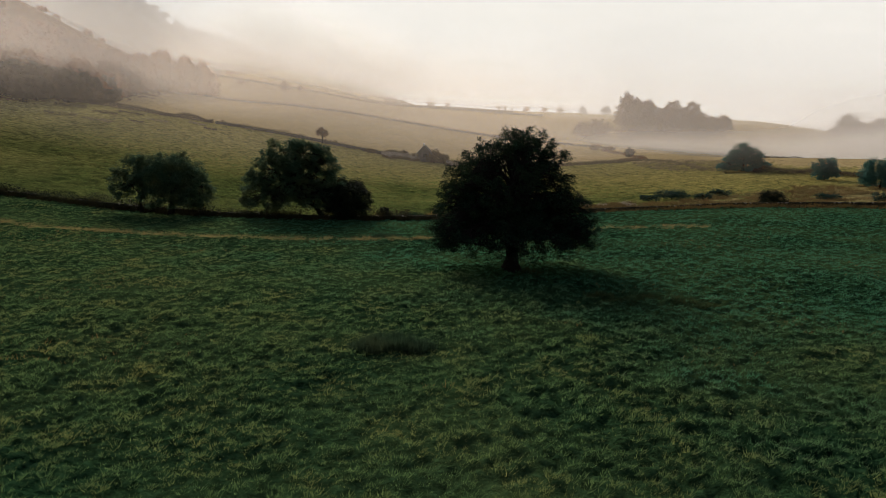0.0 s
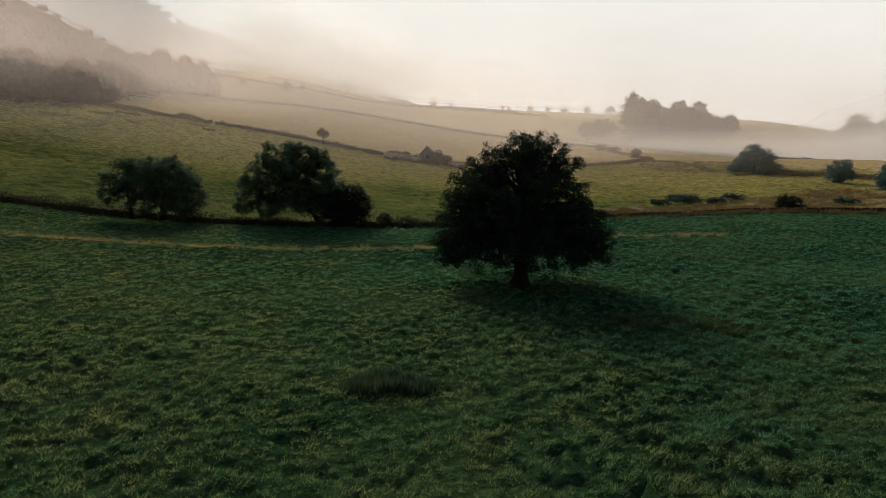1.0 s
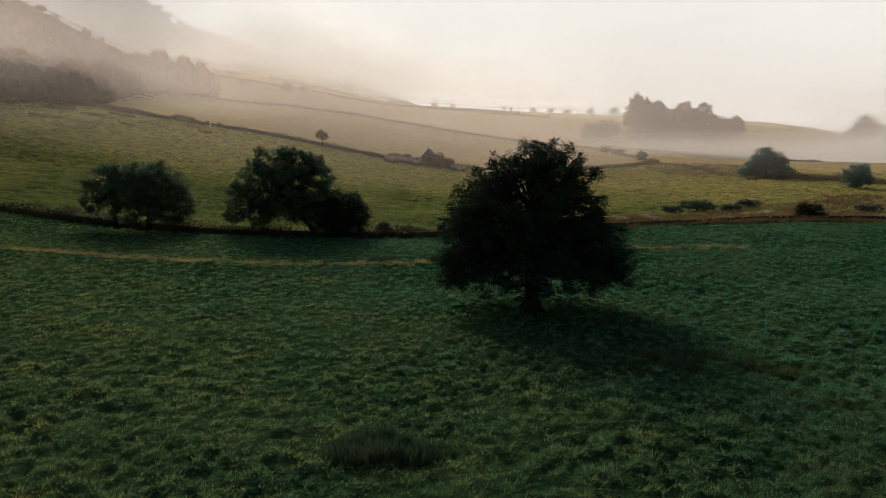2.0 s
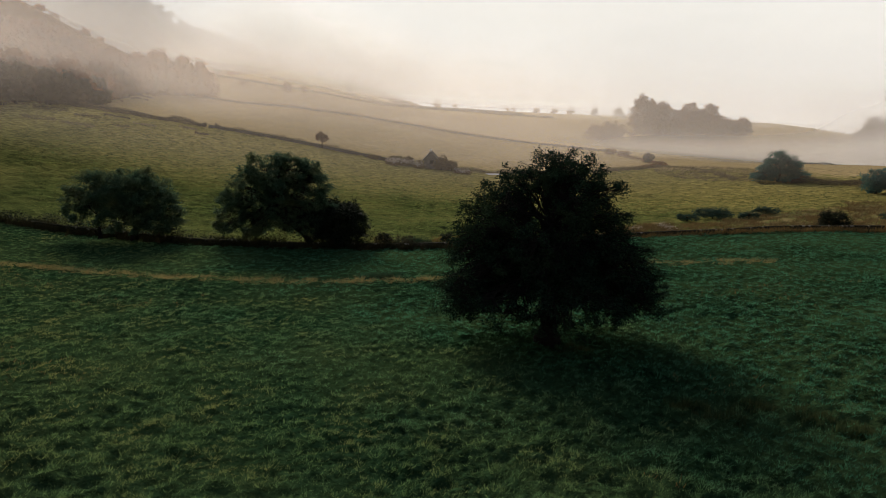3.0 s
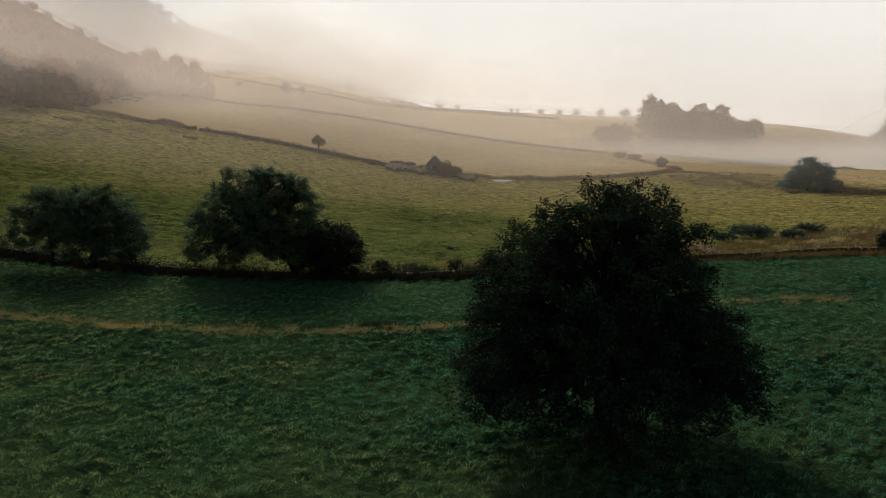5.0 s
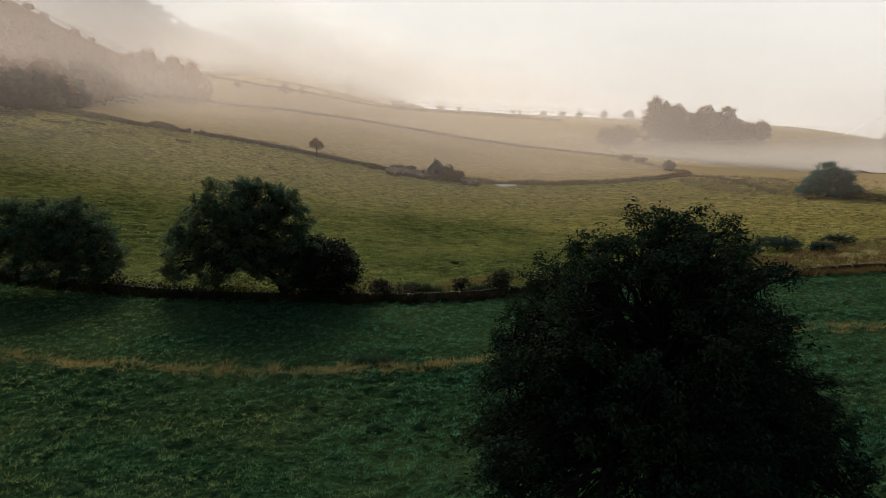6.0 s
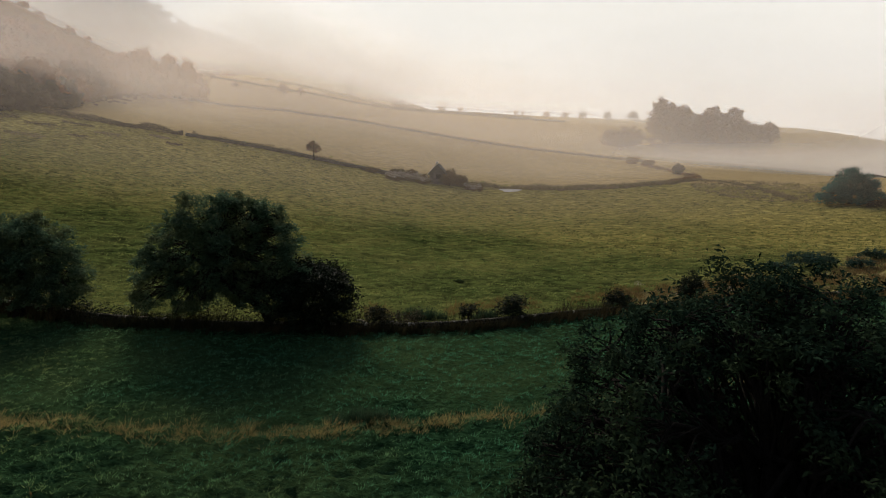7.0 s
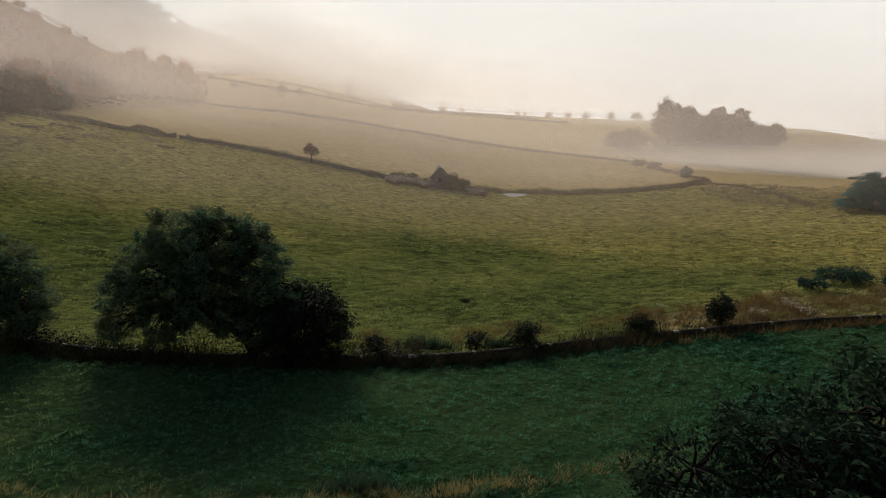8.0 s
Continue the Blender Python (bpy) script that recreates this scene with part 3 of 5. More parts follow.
build_tree("field_tree", 5.05, 46.9, "large ash tree standing alone in the pasture, leaves coloured shade-dark", "tree", FIELD_LOBES,
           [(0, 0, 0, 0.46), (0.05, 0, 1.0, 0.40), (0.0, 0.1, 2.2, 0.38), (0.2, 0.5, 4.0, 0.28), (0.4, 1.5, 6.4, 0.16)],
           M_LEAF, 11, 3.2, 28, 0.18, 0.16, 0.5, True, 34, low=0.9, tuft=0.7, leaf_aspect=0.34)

# ---- trees on the field wall ----
build_tree("wall_tree", -35.1, 80.7, "rounded dark green tree leaning over the field wall", "tree",
           [(0.3, 0, 5.2, 3.6, 3.0, 2.7), (2.6, 0, 4.0, 2.6, 2.4, 2.5), (-1.6, 0, 4.6, 3.0, 2.6, 2.7), (4.0, 0, 3.0, 1.6, 1.8, 1.8), (0.4, -1.6, 3.2, 3.0, 1.8, 2.2), (0.6, 0.4, 6.4, 2.0, 1.8, 1.3), (2.4, -0.6, 2.2, 2.4, 1.8, 1.5), (-1.8, -0.4, 2.4, 2.2, 1.8, 1.6), (2.2, -0.5, 4.8, 2.2, 1.9, 1.7), (3.7, 0, 2.1, 1.7, 1.6, 1.2), (-0.5, -1.5, 4.9, 2.2, 1.4, 1.7), (1.0, -1.6, 4.4, 2.0, 1.3, 1.6)],
           [(0, 0, 0, 0.34), (0.2, 0, 1.5, 0.28), (0.3, 0, 3.5, 0.2), (0.3, 0, 5.2, 0.1)], M_LEAF_B, 21, 4.0, 26, 0.21, 0.17, 0.25, True, 30, group="trees along the wall", low=0.7, tuft=0.8, leaf_aspect=0.4)
build_tree("wall_tree", -39.2, 81.4, "small airy tree beside a larger rounded one on the wall", "tree",
           [(-0.6, 0, 5.6, 2.2, 2.0, 2.0), (-2.2, 0, 4.2, 1.6, 1.8, 1.8), (0.8, 0.2, 5.4, 1.8, 2.0, 2.1), (-2.6, -0.2, 2.9, 1.3, 1.4, 1.0), (-0.8, 0, 3.6, 1.6, 1.6, 1.4)],
           [(0, 0, 0, 0.2), (-0.1, 0, 1.5, 0.16), (-0.3, 0, 3.2, 0.12), (-0.5, 0, 5.2, 0.06)], M_LEAF_B, 22, 4.6, 24, 0.21, 0.17, 0.38, True, 24, group="trees along the wall", low=0.8, tuft=0.7, leaf_aspect=0.4)
build_tree("wall_tree", -15.9, 79.8, "spreading tree with an arching trunk and open crown on the wall", "tree",
           [(-4.0, 0.2, 8.0, 2.6, 2.6, 2.0), (-1.6, 0.2, 7.8, 2.4, 2.4, 2.0), (-6.6, 0, 5.6, 2.3, 2.4, 2.1), (-8.0, -0.3, 3.2, 1.9, 2.0, 1.3), (-8.2, -0.2, 4.9, 1.3, 1.5, 1.0), (0.4, 0.2, 5.4, 2.0, 2.2, 2.0),
            (-4.4, 1.2, 5.2, 2.6, 2.0, 1.9), (-6.0, 0.4, 2.4, 2.2, 1.6, 1.5), (-1.2, 1.4, 4.2, 2.0, 1.4, 2.0), (-8.6, -0.4, 1.9, 1.2, 1.4, 0.8), (-2.6, 0.7, 2.5, 1.7, 1.2, 1.1), (-4.6, 1.2, 2.6, 2.0, 1.4, 1.2), (-0.7, -0.5, 2.8, 1.3, 1.0, 1.2), (-4.4, -0.9, 2.0, 1.2, 1.0, 0.8), (1.2, 0, 6.4, 1.7, 1.6, 1.5), (2.0, 0, 4.7, 1.5, 1.5, 1.4), (0.4, 0.1, 8.3, 1.2, 1.2, 0.9), (-5.4, 0.1, 7.4, 1.6, 1.6, 1.3), (-3.0, -0.6, 7.0, 1.8, 1.5, 1.4), (0.9, -0.7, 2.3, 1.3, 1.0, 1.1), (-0.6, -0.9, 1.7, 1.2, 0.8, 0.8), (1.4, 0, 3.6, 1.4, 1.8, 1.6), (-2.4, -1.4, 5.6, 2.0, 1.6, 1.5), (0.3, 0.1, 7.6, 1.3, 1.3, 1.2), (-3.2, -0.9, 4.0, 2.0, 1.4, 1.4), (0.2, 0.6, 3.0, 1.7, 1.3, 1.6), (-2.8, 0.2, 9.0, 1.7, 1.7, 0.9), (-6.0, 0.1, 1.5, 1.3, 1.1, 0.8)],
           [(0.5, 0, 0, 0.32), (-0.4, 0, 1.5, 0.28), (-2.2, 0, 2.6, 0.25), (-3.6, 0, 4.0, 0.22), (-4.2, 0, 6.2, 0.13)], M_LEAF_B, 23, 4.0, 26, 0.21, 0.17, 0.4, True, 40, group="trees along the wall", low=0.4, tuft=0.75, leaf_aspect=0.4)
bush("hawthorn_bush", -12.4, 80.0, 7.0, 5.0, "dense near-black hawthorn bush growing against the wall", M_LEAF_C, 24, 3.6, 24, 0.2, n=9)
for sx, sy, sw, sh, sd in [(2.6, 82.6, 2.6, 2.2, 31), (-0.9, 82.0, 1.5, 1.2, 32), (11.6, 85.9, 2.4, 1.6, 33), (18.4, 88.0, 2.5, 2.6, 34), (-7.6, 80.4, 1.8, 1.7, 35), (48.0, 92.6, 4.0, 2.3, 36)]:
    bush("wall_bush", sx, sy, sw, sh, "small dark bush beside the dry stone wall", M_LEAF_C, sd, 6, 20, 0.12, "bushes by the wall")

# ---- bushes on the rough ground and beyond ----
build_tree("thorn_tree", 71.2, 152.5, "domed blue-green thorn tree spreading down to rough grass", "tree",
           [(0, 0, 1.5, 5.4, 4.4, 1.7), (0.2, 0, 3.2, 4.2, 3.6, 2.0), (-0.4, 0, 4.9, 2.5, 2.4, 1.6), (3.0, 0, 2.4, 2.4, 2.4, 1.7), (-3.2, -0.4, 2.2, 2.2, 2.2, 1.5), (1.6, -1.6, 3.9, 1.9, 1.6, 1.4), (-2.0, -1.4, 3.7, 1.8, 1.6, 1.3), (4.8, 0, 1.1, 1.6, 1.8, 1.0), (-5.0, 0, 0.9, 1.5, 1.6, 0.8), (0.3, 0, 5.8, 1.3, 1.3, 0.8)],
           [(0, 0, 0, 0.3), (0.1, 0, 1.6, 0.24), (0.1, 0, 4.2, 0.1)], M_LEAF_R, 41, 3.4, 16, 0.26, 0.26, 0.18, True, 16, group="thorns on the rough ground", low=0.05, tuft=0.95)
bush("thorn_tree", 77.0, 129.0, 5.4, 4.4, "rounded blue-green thorn tree in rough grass", M_LEAF_R, 42, 3.5, 18, 0.22, "thorns on the rough ground", category="tree")
bush("thorn_tree", 77.5, 113.0, 7.5, 5.0, "straggling blue-green thorn tree in rough grass", M_LEAF_R, 43, 3.0, 16, 0.22, "thorns on the rough ground", gaps=0.3, category="tree")
for bx, by, bw, bh, bs_ in [(37.0, 103.0, 6.4, 1.2, 44), (32.5, 100.6, 3.6, 0.8, 45), (41.5, 101.6, 3.4, 0.9, 145), (46.0, 106.0, 4.2, 0.8, 46), (60.0, 99.0, 4.4, 0.8, 47), (66.0, 95.0, 3.4, 1.3, 147)]:
    bush("bramble_patch", bx, by, bw, bh, "low blue-green bramble patch in brown rough grass", M_BRAMBLE, bs_, 2.6, 14, 0.16, "brambles", squash=0.6, n=7, gaps=0.35)
bush("gorse_bush", 66.0, 228.5, 3.8, 3.0, "dark round gorse bush at a bank's end", M_LEAF_C, 48, 3, 14, 0.26)
bush("gorse_bush", 65.5, 258.0, 4.6, 1.6, "hazy brown bush on the field bank", M_LEAF_FAR, 49, 2.5, 14, 0.3, gaps=0.25)
bush("gorse_bush", 61.5, 262.0, 4.6, 2.1, "hazy brown bush on the field bank", M_LEAF_FAR, 50, 2.5, 14, 0.3, gaps=0.3)
build_tree("lone_sapling", -36.8, 192.5, "small round-headed tree beside the field wall", "tree",
           [(0, 0, 3.2, 1.6, 1.6, 1.2), (0.7, 0, 2.8, 1.1, 1.2, 0.9), (-0.7, 0, 2.9, 1.1, 1.2, 0.9), (0.1, 0, 4.0, 0.8, 0.8, 0.6)],
           [(0, 0, 0, 0.16), (0, 0, 1.6, 0.13), (0, 0, 3.4, 0.07)], M_LEAF_FAR, 51, 6, 18, 0.2, 0.16, 0.1, True, 12, low=1.5, tuft=0.6)

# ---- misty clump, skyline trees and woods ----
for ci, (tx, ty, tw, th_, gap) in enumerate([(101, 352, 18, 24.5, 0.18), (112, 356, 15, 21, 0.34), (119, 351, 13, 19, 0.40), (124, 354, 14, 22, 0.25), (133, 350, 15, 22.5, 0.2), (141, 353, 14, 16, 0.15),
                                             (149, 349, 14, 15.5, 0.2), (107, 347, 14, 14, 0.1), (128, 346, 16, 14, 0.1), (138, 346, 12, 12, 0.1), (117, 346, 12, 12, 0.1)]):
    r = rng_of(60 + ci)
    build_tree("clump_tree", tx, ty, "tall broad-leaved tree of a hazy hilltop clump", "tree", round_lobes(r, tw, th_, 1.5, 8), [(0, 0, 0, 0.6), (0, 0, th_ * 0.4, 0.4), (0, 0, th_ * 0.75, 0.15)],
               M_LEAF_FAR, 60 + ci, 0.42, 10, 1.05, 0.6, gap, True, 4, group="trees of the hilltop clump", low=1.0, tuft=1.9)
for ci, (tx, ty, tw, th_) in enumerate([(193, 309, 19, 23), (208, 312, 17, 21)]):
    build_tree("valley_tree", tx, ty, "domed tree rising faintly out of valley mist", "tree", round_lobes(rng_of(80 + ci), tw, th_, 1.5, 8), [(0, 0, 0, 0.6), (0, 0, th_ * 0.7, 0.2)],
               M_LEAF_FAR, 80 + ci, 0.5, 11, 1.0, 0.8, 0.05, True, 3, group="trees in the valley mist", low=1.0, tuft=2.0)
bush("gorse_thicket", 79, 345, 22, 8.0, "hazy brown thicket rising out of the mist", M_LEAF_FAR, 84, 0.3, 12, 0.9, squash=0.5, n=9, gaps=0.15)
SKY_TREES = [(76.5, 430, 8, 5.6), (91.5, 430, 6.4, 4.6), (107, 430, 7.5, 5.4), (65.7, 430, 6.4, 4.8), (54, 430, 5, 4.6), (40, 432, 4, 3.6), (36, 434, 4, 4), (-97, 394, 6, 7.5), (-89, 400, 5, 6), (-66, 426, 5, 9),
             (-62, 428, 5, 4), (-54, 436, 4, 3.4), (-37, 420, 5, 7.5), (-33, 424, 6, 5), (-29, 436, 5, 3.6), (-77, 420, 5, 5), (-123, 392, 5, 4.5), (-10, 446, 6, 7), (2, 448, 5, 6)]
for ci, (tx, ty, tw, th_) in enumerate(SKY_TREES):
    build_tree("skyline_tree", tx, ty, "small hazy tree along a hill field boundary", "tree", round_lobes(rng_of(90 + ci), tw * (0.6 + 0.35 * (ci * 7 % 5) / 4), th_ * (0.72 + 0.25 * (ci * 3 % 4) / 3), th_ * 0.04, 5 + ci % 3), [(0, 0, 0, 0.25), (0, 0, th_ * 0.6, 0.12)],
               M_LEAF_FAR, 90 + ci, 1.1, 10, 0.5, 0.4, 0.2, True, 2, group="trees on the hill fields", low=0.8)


def woodland(name, label, spots, seed, mat, leaf, per_area, tuft):
    """Crowns of a far wood that nobody could count: one sheet of stuff, each crown a ragged heap of leaf sprays on a short trunk."""
    rng = rng_of(seed)
    cs, wood, hearts = [], [], []
    ball = [(0, 0, 1)] + [(math.cos(a) * math.cos(e), math.sin(a) * math.cos(e), math.sin(e)) for e in (0.7, 0.0, -0.65) for a in np.arange(6) * np.pi / 3 + e]
    ball_f = [(0, 1 + k, 1 + (k + 1) % 6, 1 + (k + 1) % 6) for k in range(6)]
    ball_f += [(1 + r_ * 6 + k, 7 + r_ * 6 + k, 7 + r_ * 6 + (k + 1) % 6, 1 + r_ * 6 + (k + 1) % 6) for r_ in range(2) for k in range(6)]
    ball, ball_f = np.array(ball), np.array(ball_f)
    for x, y, w, h in spots:
        z = float(land(x, y))
        lob = round_lobes(rng, w, h, h * 0.02, 6)
        c = crown_clusters(rng, lob, per_area, 0.1, tuft)
        for lx, ly, lz, rx, ry, rz in lob:                      # dense twiggy heart of every lobe
            hearts.append((ball * [rx, ry, rz] * 0.86 * rng.uniform(0.82, 1.1, (len(ball), 1)) + [x + lx, y + ly, z + lz], ball_f))
        c = np.repeat(c, 5, axis=0)
        cs.append(c + rng.normal(0, 1, c.shape) * leaf * 0.5 + [x, y, z])
        wood.append(tube([(x, y, z - 0.5), (x, y, z + h * 0.5)], [0.4, 0.2], 5))
    v, f = leaves(rng, np.concatenate(cs), leaf)
    ob = thing(name, 0, 0, 0, label, "woodland", kind="stuff")
    piece("crowns", mesh_of("crowns", v, f, mat), ob)
    v, f = joined(hearts)
    piece("twiggy_hearts", mesh_of("twiggy_hearts", v, f, mat), ob, "dense brown twigs inside the crowns")
    v, f = joined(wood)
    piece("trunks", mesh_of("trunks", v, f, M_BARK), ob)


r = rng_of(200)
spots = []
edge = [(-109, 160), (-103, 172), (-104, 186), (-112, 215), (-119, 237), (-123, 265), (-118, 300), (-114, 318)]
for k in range(46):
    s = k / 45 * (len(edge) - 1)
    ex, ey = np.interp(s, range(len(edge)), [e[0] for e in edge]), np.interp(s, range(len(edge)), [e[1] for e in edge])
    big = 0.55 + 0.45 * smooth01(s, 2.5, 5)
    spots.append((ex - r.uniform(0, 6), ey + r.uniform(-3, 3), r.uniform(9, 14) * big, r.uniform(9, 16) * big))
for k in range(120):
    y = r.uniform(170, 330)
    x = np.interp(y, [e[1] for e in edge], [e[0] for e in edge]) - 5 - r.uniform(0, 1) * 85
    spots.append((x, y, r.uniform(9, 15), r.uniform(8, 13)))
for tx, ty in ((-113, 306), (-119, 303), (-124, 309), (-130, 304), (-136, 310), (-128, 298)):       # tall clump at the wood's corner
    spots.append((tx, ty, r.uniform(12, 15), r.uniform(16, 19)))
for k in range(90):                                             # scattered bushes up the heath
    y = r.uniform(230, 520)
    spots.append((-150 - r.uniform(0, 1) * (60 + 0.5 * y), y, r.uniform(5, 10), r.uniform(2.5, 5)))
spots = [p for p in spots if not (p[1] < 215 and p[0] > -140)]
front = []
for k in range(70):
    y = r.uniform(158, 232)
    x = float(np.interp(y, [158, 172, 186, 232], [-109, -102, -103, -117])) - r.uniform(0, 1) * 34
    front.append((x, y, r.uniform(6, 10), r.uniform(4.5, 9.5)))
woodland("wood_margin", "dense grey-brown thicket at the foot of the hanging wood", front, 203, M_LEAF_MARGIN, 0.7, 0.42, 1.3)
woodland("hanging_wood", "misty autumn-brown wood climbing the hillside", spots, 201, M_LEAF_WOOD, 0.95, 0.13, 1.7)
spots = []
for k in range(60):
    spots.append((r.uniform(-470, -170), 1150 + r.uniform(-20, 15), r.uniform(12, 24), r.uniform(6, 13)))
for k in range(60):
    spots.append((r.uniform(-760, -300), r.uniform(930, 1130), r.uniform(12, 24), r.uniform(7, 13)))
woodland("ridge_wood", "pale misty trees along the hill's ridge", spots, 202, M_LEAF_FAR, 2.8, 0.02, 3.2)


# ---- dry stone walls ----
def stone_wall(name, label, line, height, seed, stone=0.34, mats=(M_MOSS, M_STONE), gap=0.0, thick=0.55, pale=0.25, group="dry stone walls"):
    """A coursed wall of rough blocks with upright cope stones, following the ground."""
    rng = rng_of(seed)
    xs, ys, an = along(line, stone, 0.5, seed)
    zs = land(xs, ys)
    t = thing(name, 0, 0, 0, label, "wall", group)
    n = len(xs)
    keep = vnoise(np.arange(n) * 0.02, np.zeros(n), seed) >= gap
    xs, ys, an, zs = xs[keep], ys[keep], an[keep], zs[keep]
    n = len(xs)
    corner = np.array([(-1, -1, -1), (1, -1, -1), (1, 1, -1), (-1, 1, -1), (-1, -1, 1), (1, -1, 1), (1, 1, 1), (-1, 1, 1)], float) / 2
    quad = np.array([(0, 3, 2, 1), (4, 5, 6, 7), (0, 1, 5, 4), (1, 2, 6, 5), (2, 3, 7, 6), (3, 0, 4, 7)])

    def blocks(mask, z0, lx, ly, lz, off):
        m = int(mask.sum())
        size = np.stack([lx * rng.uniform(0.75, 1.15, m), ly * rng.uniform(0.85, 1.1, m), lz * rng.uniform(0.75, 1.15, m)], 1)
        c = corner[None] * size[:, None] * rng.uniform(0.82, 1.1, (m, 8, 3))
        ca, sa = np.cos(an[mask] + rng.normal(0, 0.06, m)), np.sin(an[mask] + rng.normal(0, 0.06, m))
        px, py = c[..., 0] + off, c[..., 1]
        w = np.stack([px * ca[:, None] - py * sa[:, None] + xs[mask][:, None], px * sa[:, None] + py * ca[:, None] + ys[mask][:, None],
                      c[..., 2] + (zs[mask] + z0)[:, None]], -1)
        return w.reshape(-1, 3), (quad[None] + 8 * np.arange(m)[:, None, None]).reshape(-1, 4)

    courses = max(2, int(height / 0.17))
    body = []
    for k in range(courses):
        h0 = height / courses
        body.append(blocks(np.ones(n, bool), h0 * (k + 0.5) - 0.04, stone * 1.02, thick * (1 - 0.3 * k / courses), h0 * 1.04, (k % 2) * stone / 2))
    v, f = joined(body)
    tagged(piece("stone_courses", mesh_of("stone_courses", v, f, mats[0]), t), kind="stuff")
    is_pale = rng.uniform(0, 1, n) < pale * 2 * vnoise(np.arange(n) * 0.05, np.zeros(n) + 5, seed + 3)
    for nm, mk, mt in (("cope_stones", ~is_pale, mats[0]), ("bare_cope_stones", is_pale, mats[1])):
        if mk.any():
            v, f = blocks(mk, height + 0.04, stone * 0.9, thick * 0.72, 0.17, 0)
            tagged(piece(nm, mesh_of(nm, v, f, mt), t), kind="stuff")
    return t


stone_wall("field_wall", "low mossy dry stone wall with pale cope stones, overgrown", NEAR_WALL, 0.46, 301, 0.25, (M_MOSS, M_LICHEN), 0.16, 0.5, 0.16)
stone_wall("hill_wall", "brown dry stone wall dipping down the hill pasture", HUT_WALL, 0.75, 302, 0.45, (M_STONE, M_WALL_FAR), 0.0, 0.6, 0.3)
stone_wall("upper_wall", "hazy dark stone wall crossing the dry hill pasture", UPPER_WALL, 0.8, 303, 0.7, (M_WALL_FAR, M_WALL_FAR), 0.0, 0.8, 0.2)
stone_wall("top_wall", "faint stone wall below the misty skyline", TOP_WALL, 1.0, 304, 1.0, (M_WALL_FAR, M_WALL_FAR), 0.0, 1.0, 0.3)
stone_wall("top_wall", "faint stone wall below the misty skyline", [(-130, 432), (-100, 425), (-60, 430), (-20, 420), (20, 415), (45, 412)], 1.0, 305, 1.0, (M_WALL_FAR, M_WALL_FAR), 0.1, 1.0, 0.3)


# ---- the small barn by the brook ----
def box(bm, x0, x1, y0, y1, z0, z1):
    m = Matrix.Translation(((x0 + x1) / 2, (y0 + y1) / 2, (z0 + z1) / 2)) @ Matrix.Diagonal((x1 - x0, y1 - y0, z1 - z0, 1))
    bmesh.ops.create_cube(bm, size=1, matrix=m)


def prism(bm, outline, y0, y1):
    """Pushes an outline of (x, z) corners from y0 to y1."""
    a = [bm.verts.new((x, y0, z)) for x, z in outline]
    b = [bm.verts.new((x, y1, z)) for x, z in outline]
    bm.faces.new(a)
    bm.faces.new(b[::-1])
    for i in range(len(a)):
        j = (i + 1) % len(a)
        bm.faces.new((a[i], b[i], b[j], a[j]))
    bmesh.ops.recalc_face_normals(bm, faces=bm.faces)


HX, HY = -6.0, 183.6
barn = thing("stone_barn", HX, HY, gz(HX, HY) - 0.25, "small grey stone barn with a steep slate roof and pale verge", "barn", rz=-6)
W2, EAVE, APEX, LEN = 1.8, 2.75, 4.75, 5.4
b = bmesh.new()
prism(b, [(-W2, 0), (-0.25, 0), (-0.25, EAVE), (-W2, EAVE)], 0, 0.45)
prism(b, [(0.95, 0), (W2, 0), (W2, EAVE), (0.95, EAVE)], 0, 0.45)
prism(b, [(-0.25, 0), (0.95, 0), (0.95, 1.55), (-0.25, 1.55)], 0, 0.45)
prism(b, [(-0.25, 2.55), (0.95, 2.55), (0.95, EAVE), (-0.25, EAVE)], 0, 0.45)
prism(b, [(-W2, EAVE), (W2, EAVE), (0, APEX - 0.1)], 0, 0.45)
part("front_gable", b, M_HUT, barn)
b = bmesh.new()
prism(b, [(-W2, 0), (W2, 0), (W2, EAVE), (0, APEX - 0.1), (-W2, EAVE)], LEN - 0.45, LEN)
part("rear_gable", b, M_HUT, barn)
for sgn in (-1, 1):
    b = bmesh.new()
    box(b, *sorted((sgn * W2, sgn * (W2 - 0.45))), 0.45, LEN - 0.45, 0, EAVE)
    part("side_wall", b, M_HUT, barn)
    b = bmesh.new()
    prism(b, [(sgn * (W2 + 0.28), EAVE - 0.30), (0, APEX - 0.05), (0, APEX + 0.13), (sgn * (W2 + 0.28), EAVE - 0.12)], -0.12, LEN + 0.12)
    roof = part("roof_slope", b, M_ROOF, barn)
    for k in range(9):
        b = bmesh.new()
        u0, u1 = k / 9, (k + 1.08) / 9
        xx = lambda u: sgn * (W2 + 0.30) * (1 - u)
        zz = lambda u: EAVE - 0.12 + (APEX + 0.25 - EAVE) * u
        prism(b, [(xx(u0), zz(u0) + 0.004), (xx(u1), zz(u1) + 0.004), (xx(u1), zz(u1) + 0.02), (xx(u0), zz(u0) + 0.06)], -0.10, LEN + 0.10)
        part("slate_course", b, M_ROOF, roof)
    b = bmesh.new()
    prism(b, [(sgn * (W2 + 0.36), EAVE - 0.14), (0, APEX + 0.12), (0, APEX + 0.27), (sgn * (W2 + 0.36), EAVE + 0.02)], -0.3, -0.124)
    # sunward verge gets the pale stone, the other the dull one: highlight by colour
    part("verge_coping", b, M_COPE if sgn < 0 else M_STONE, barn, "stone verge, coloured paler on the lit side")
b = bmesh.new()
box(b, -0.24, 0.24, -0.34, 0.5, APEX + 0.14, APEX + 0.62)
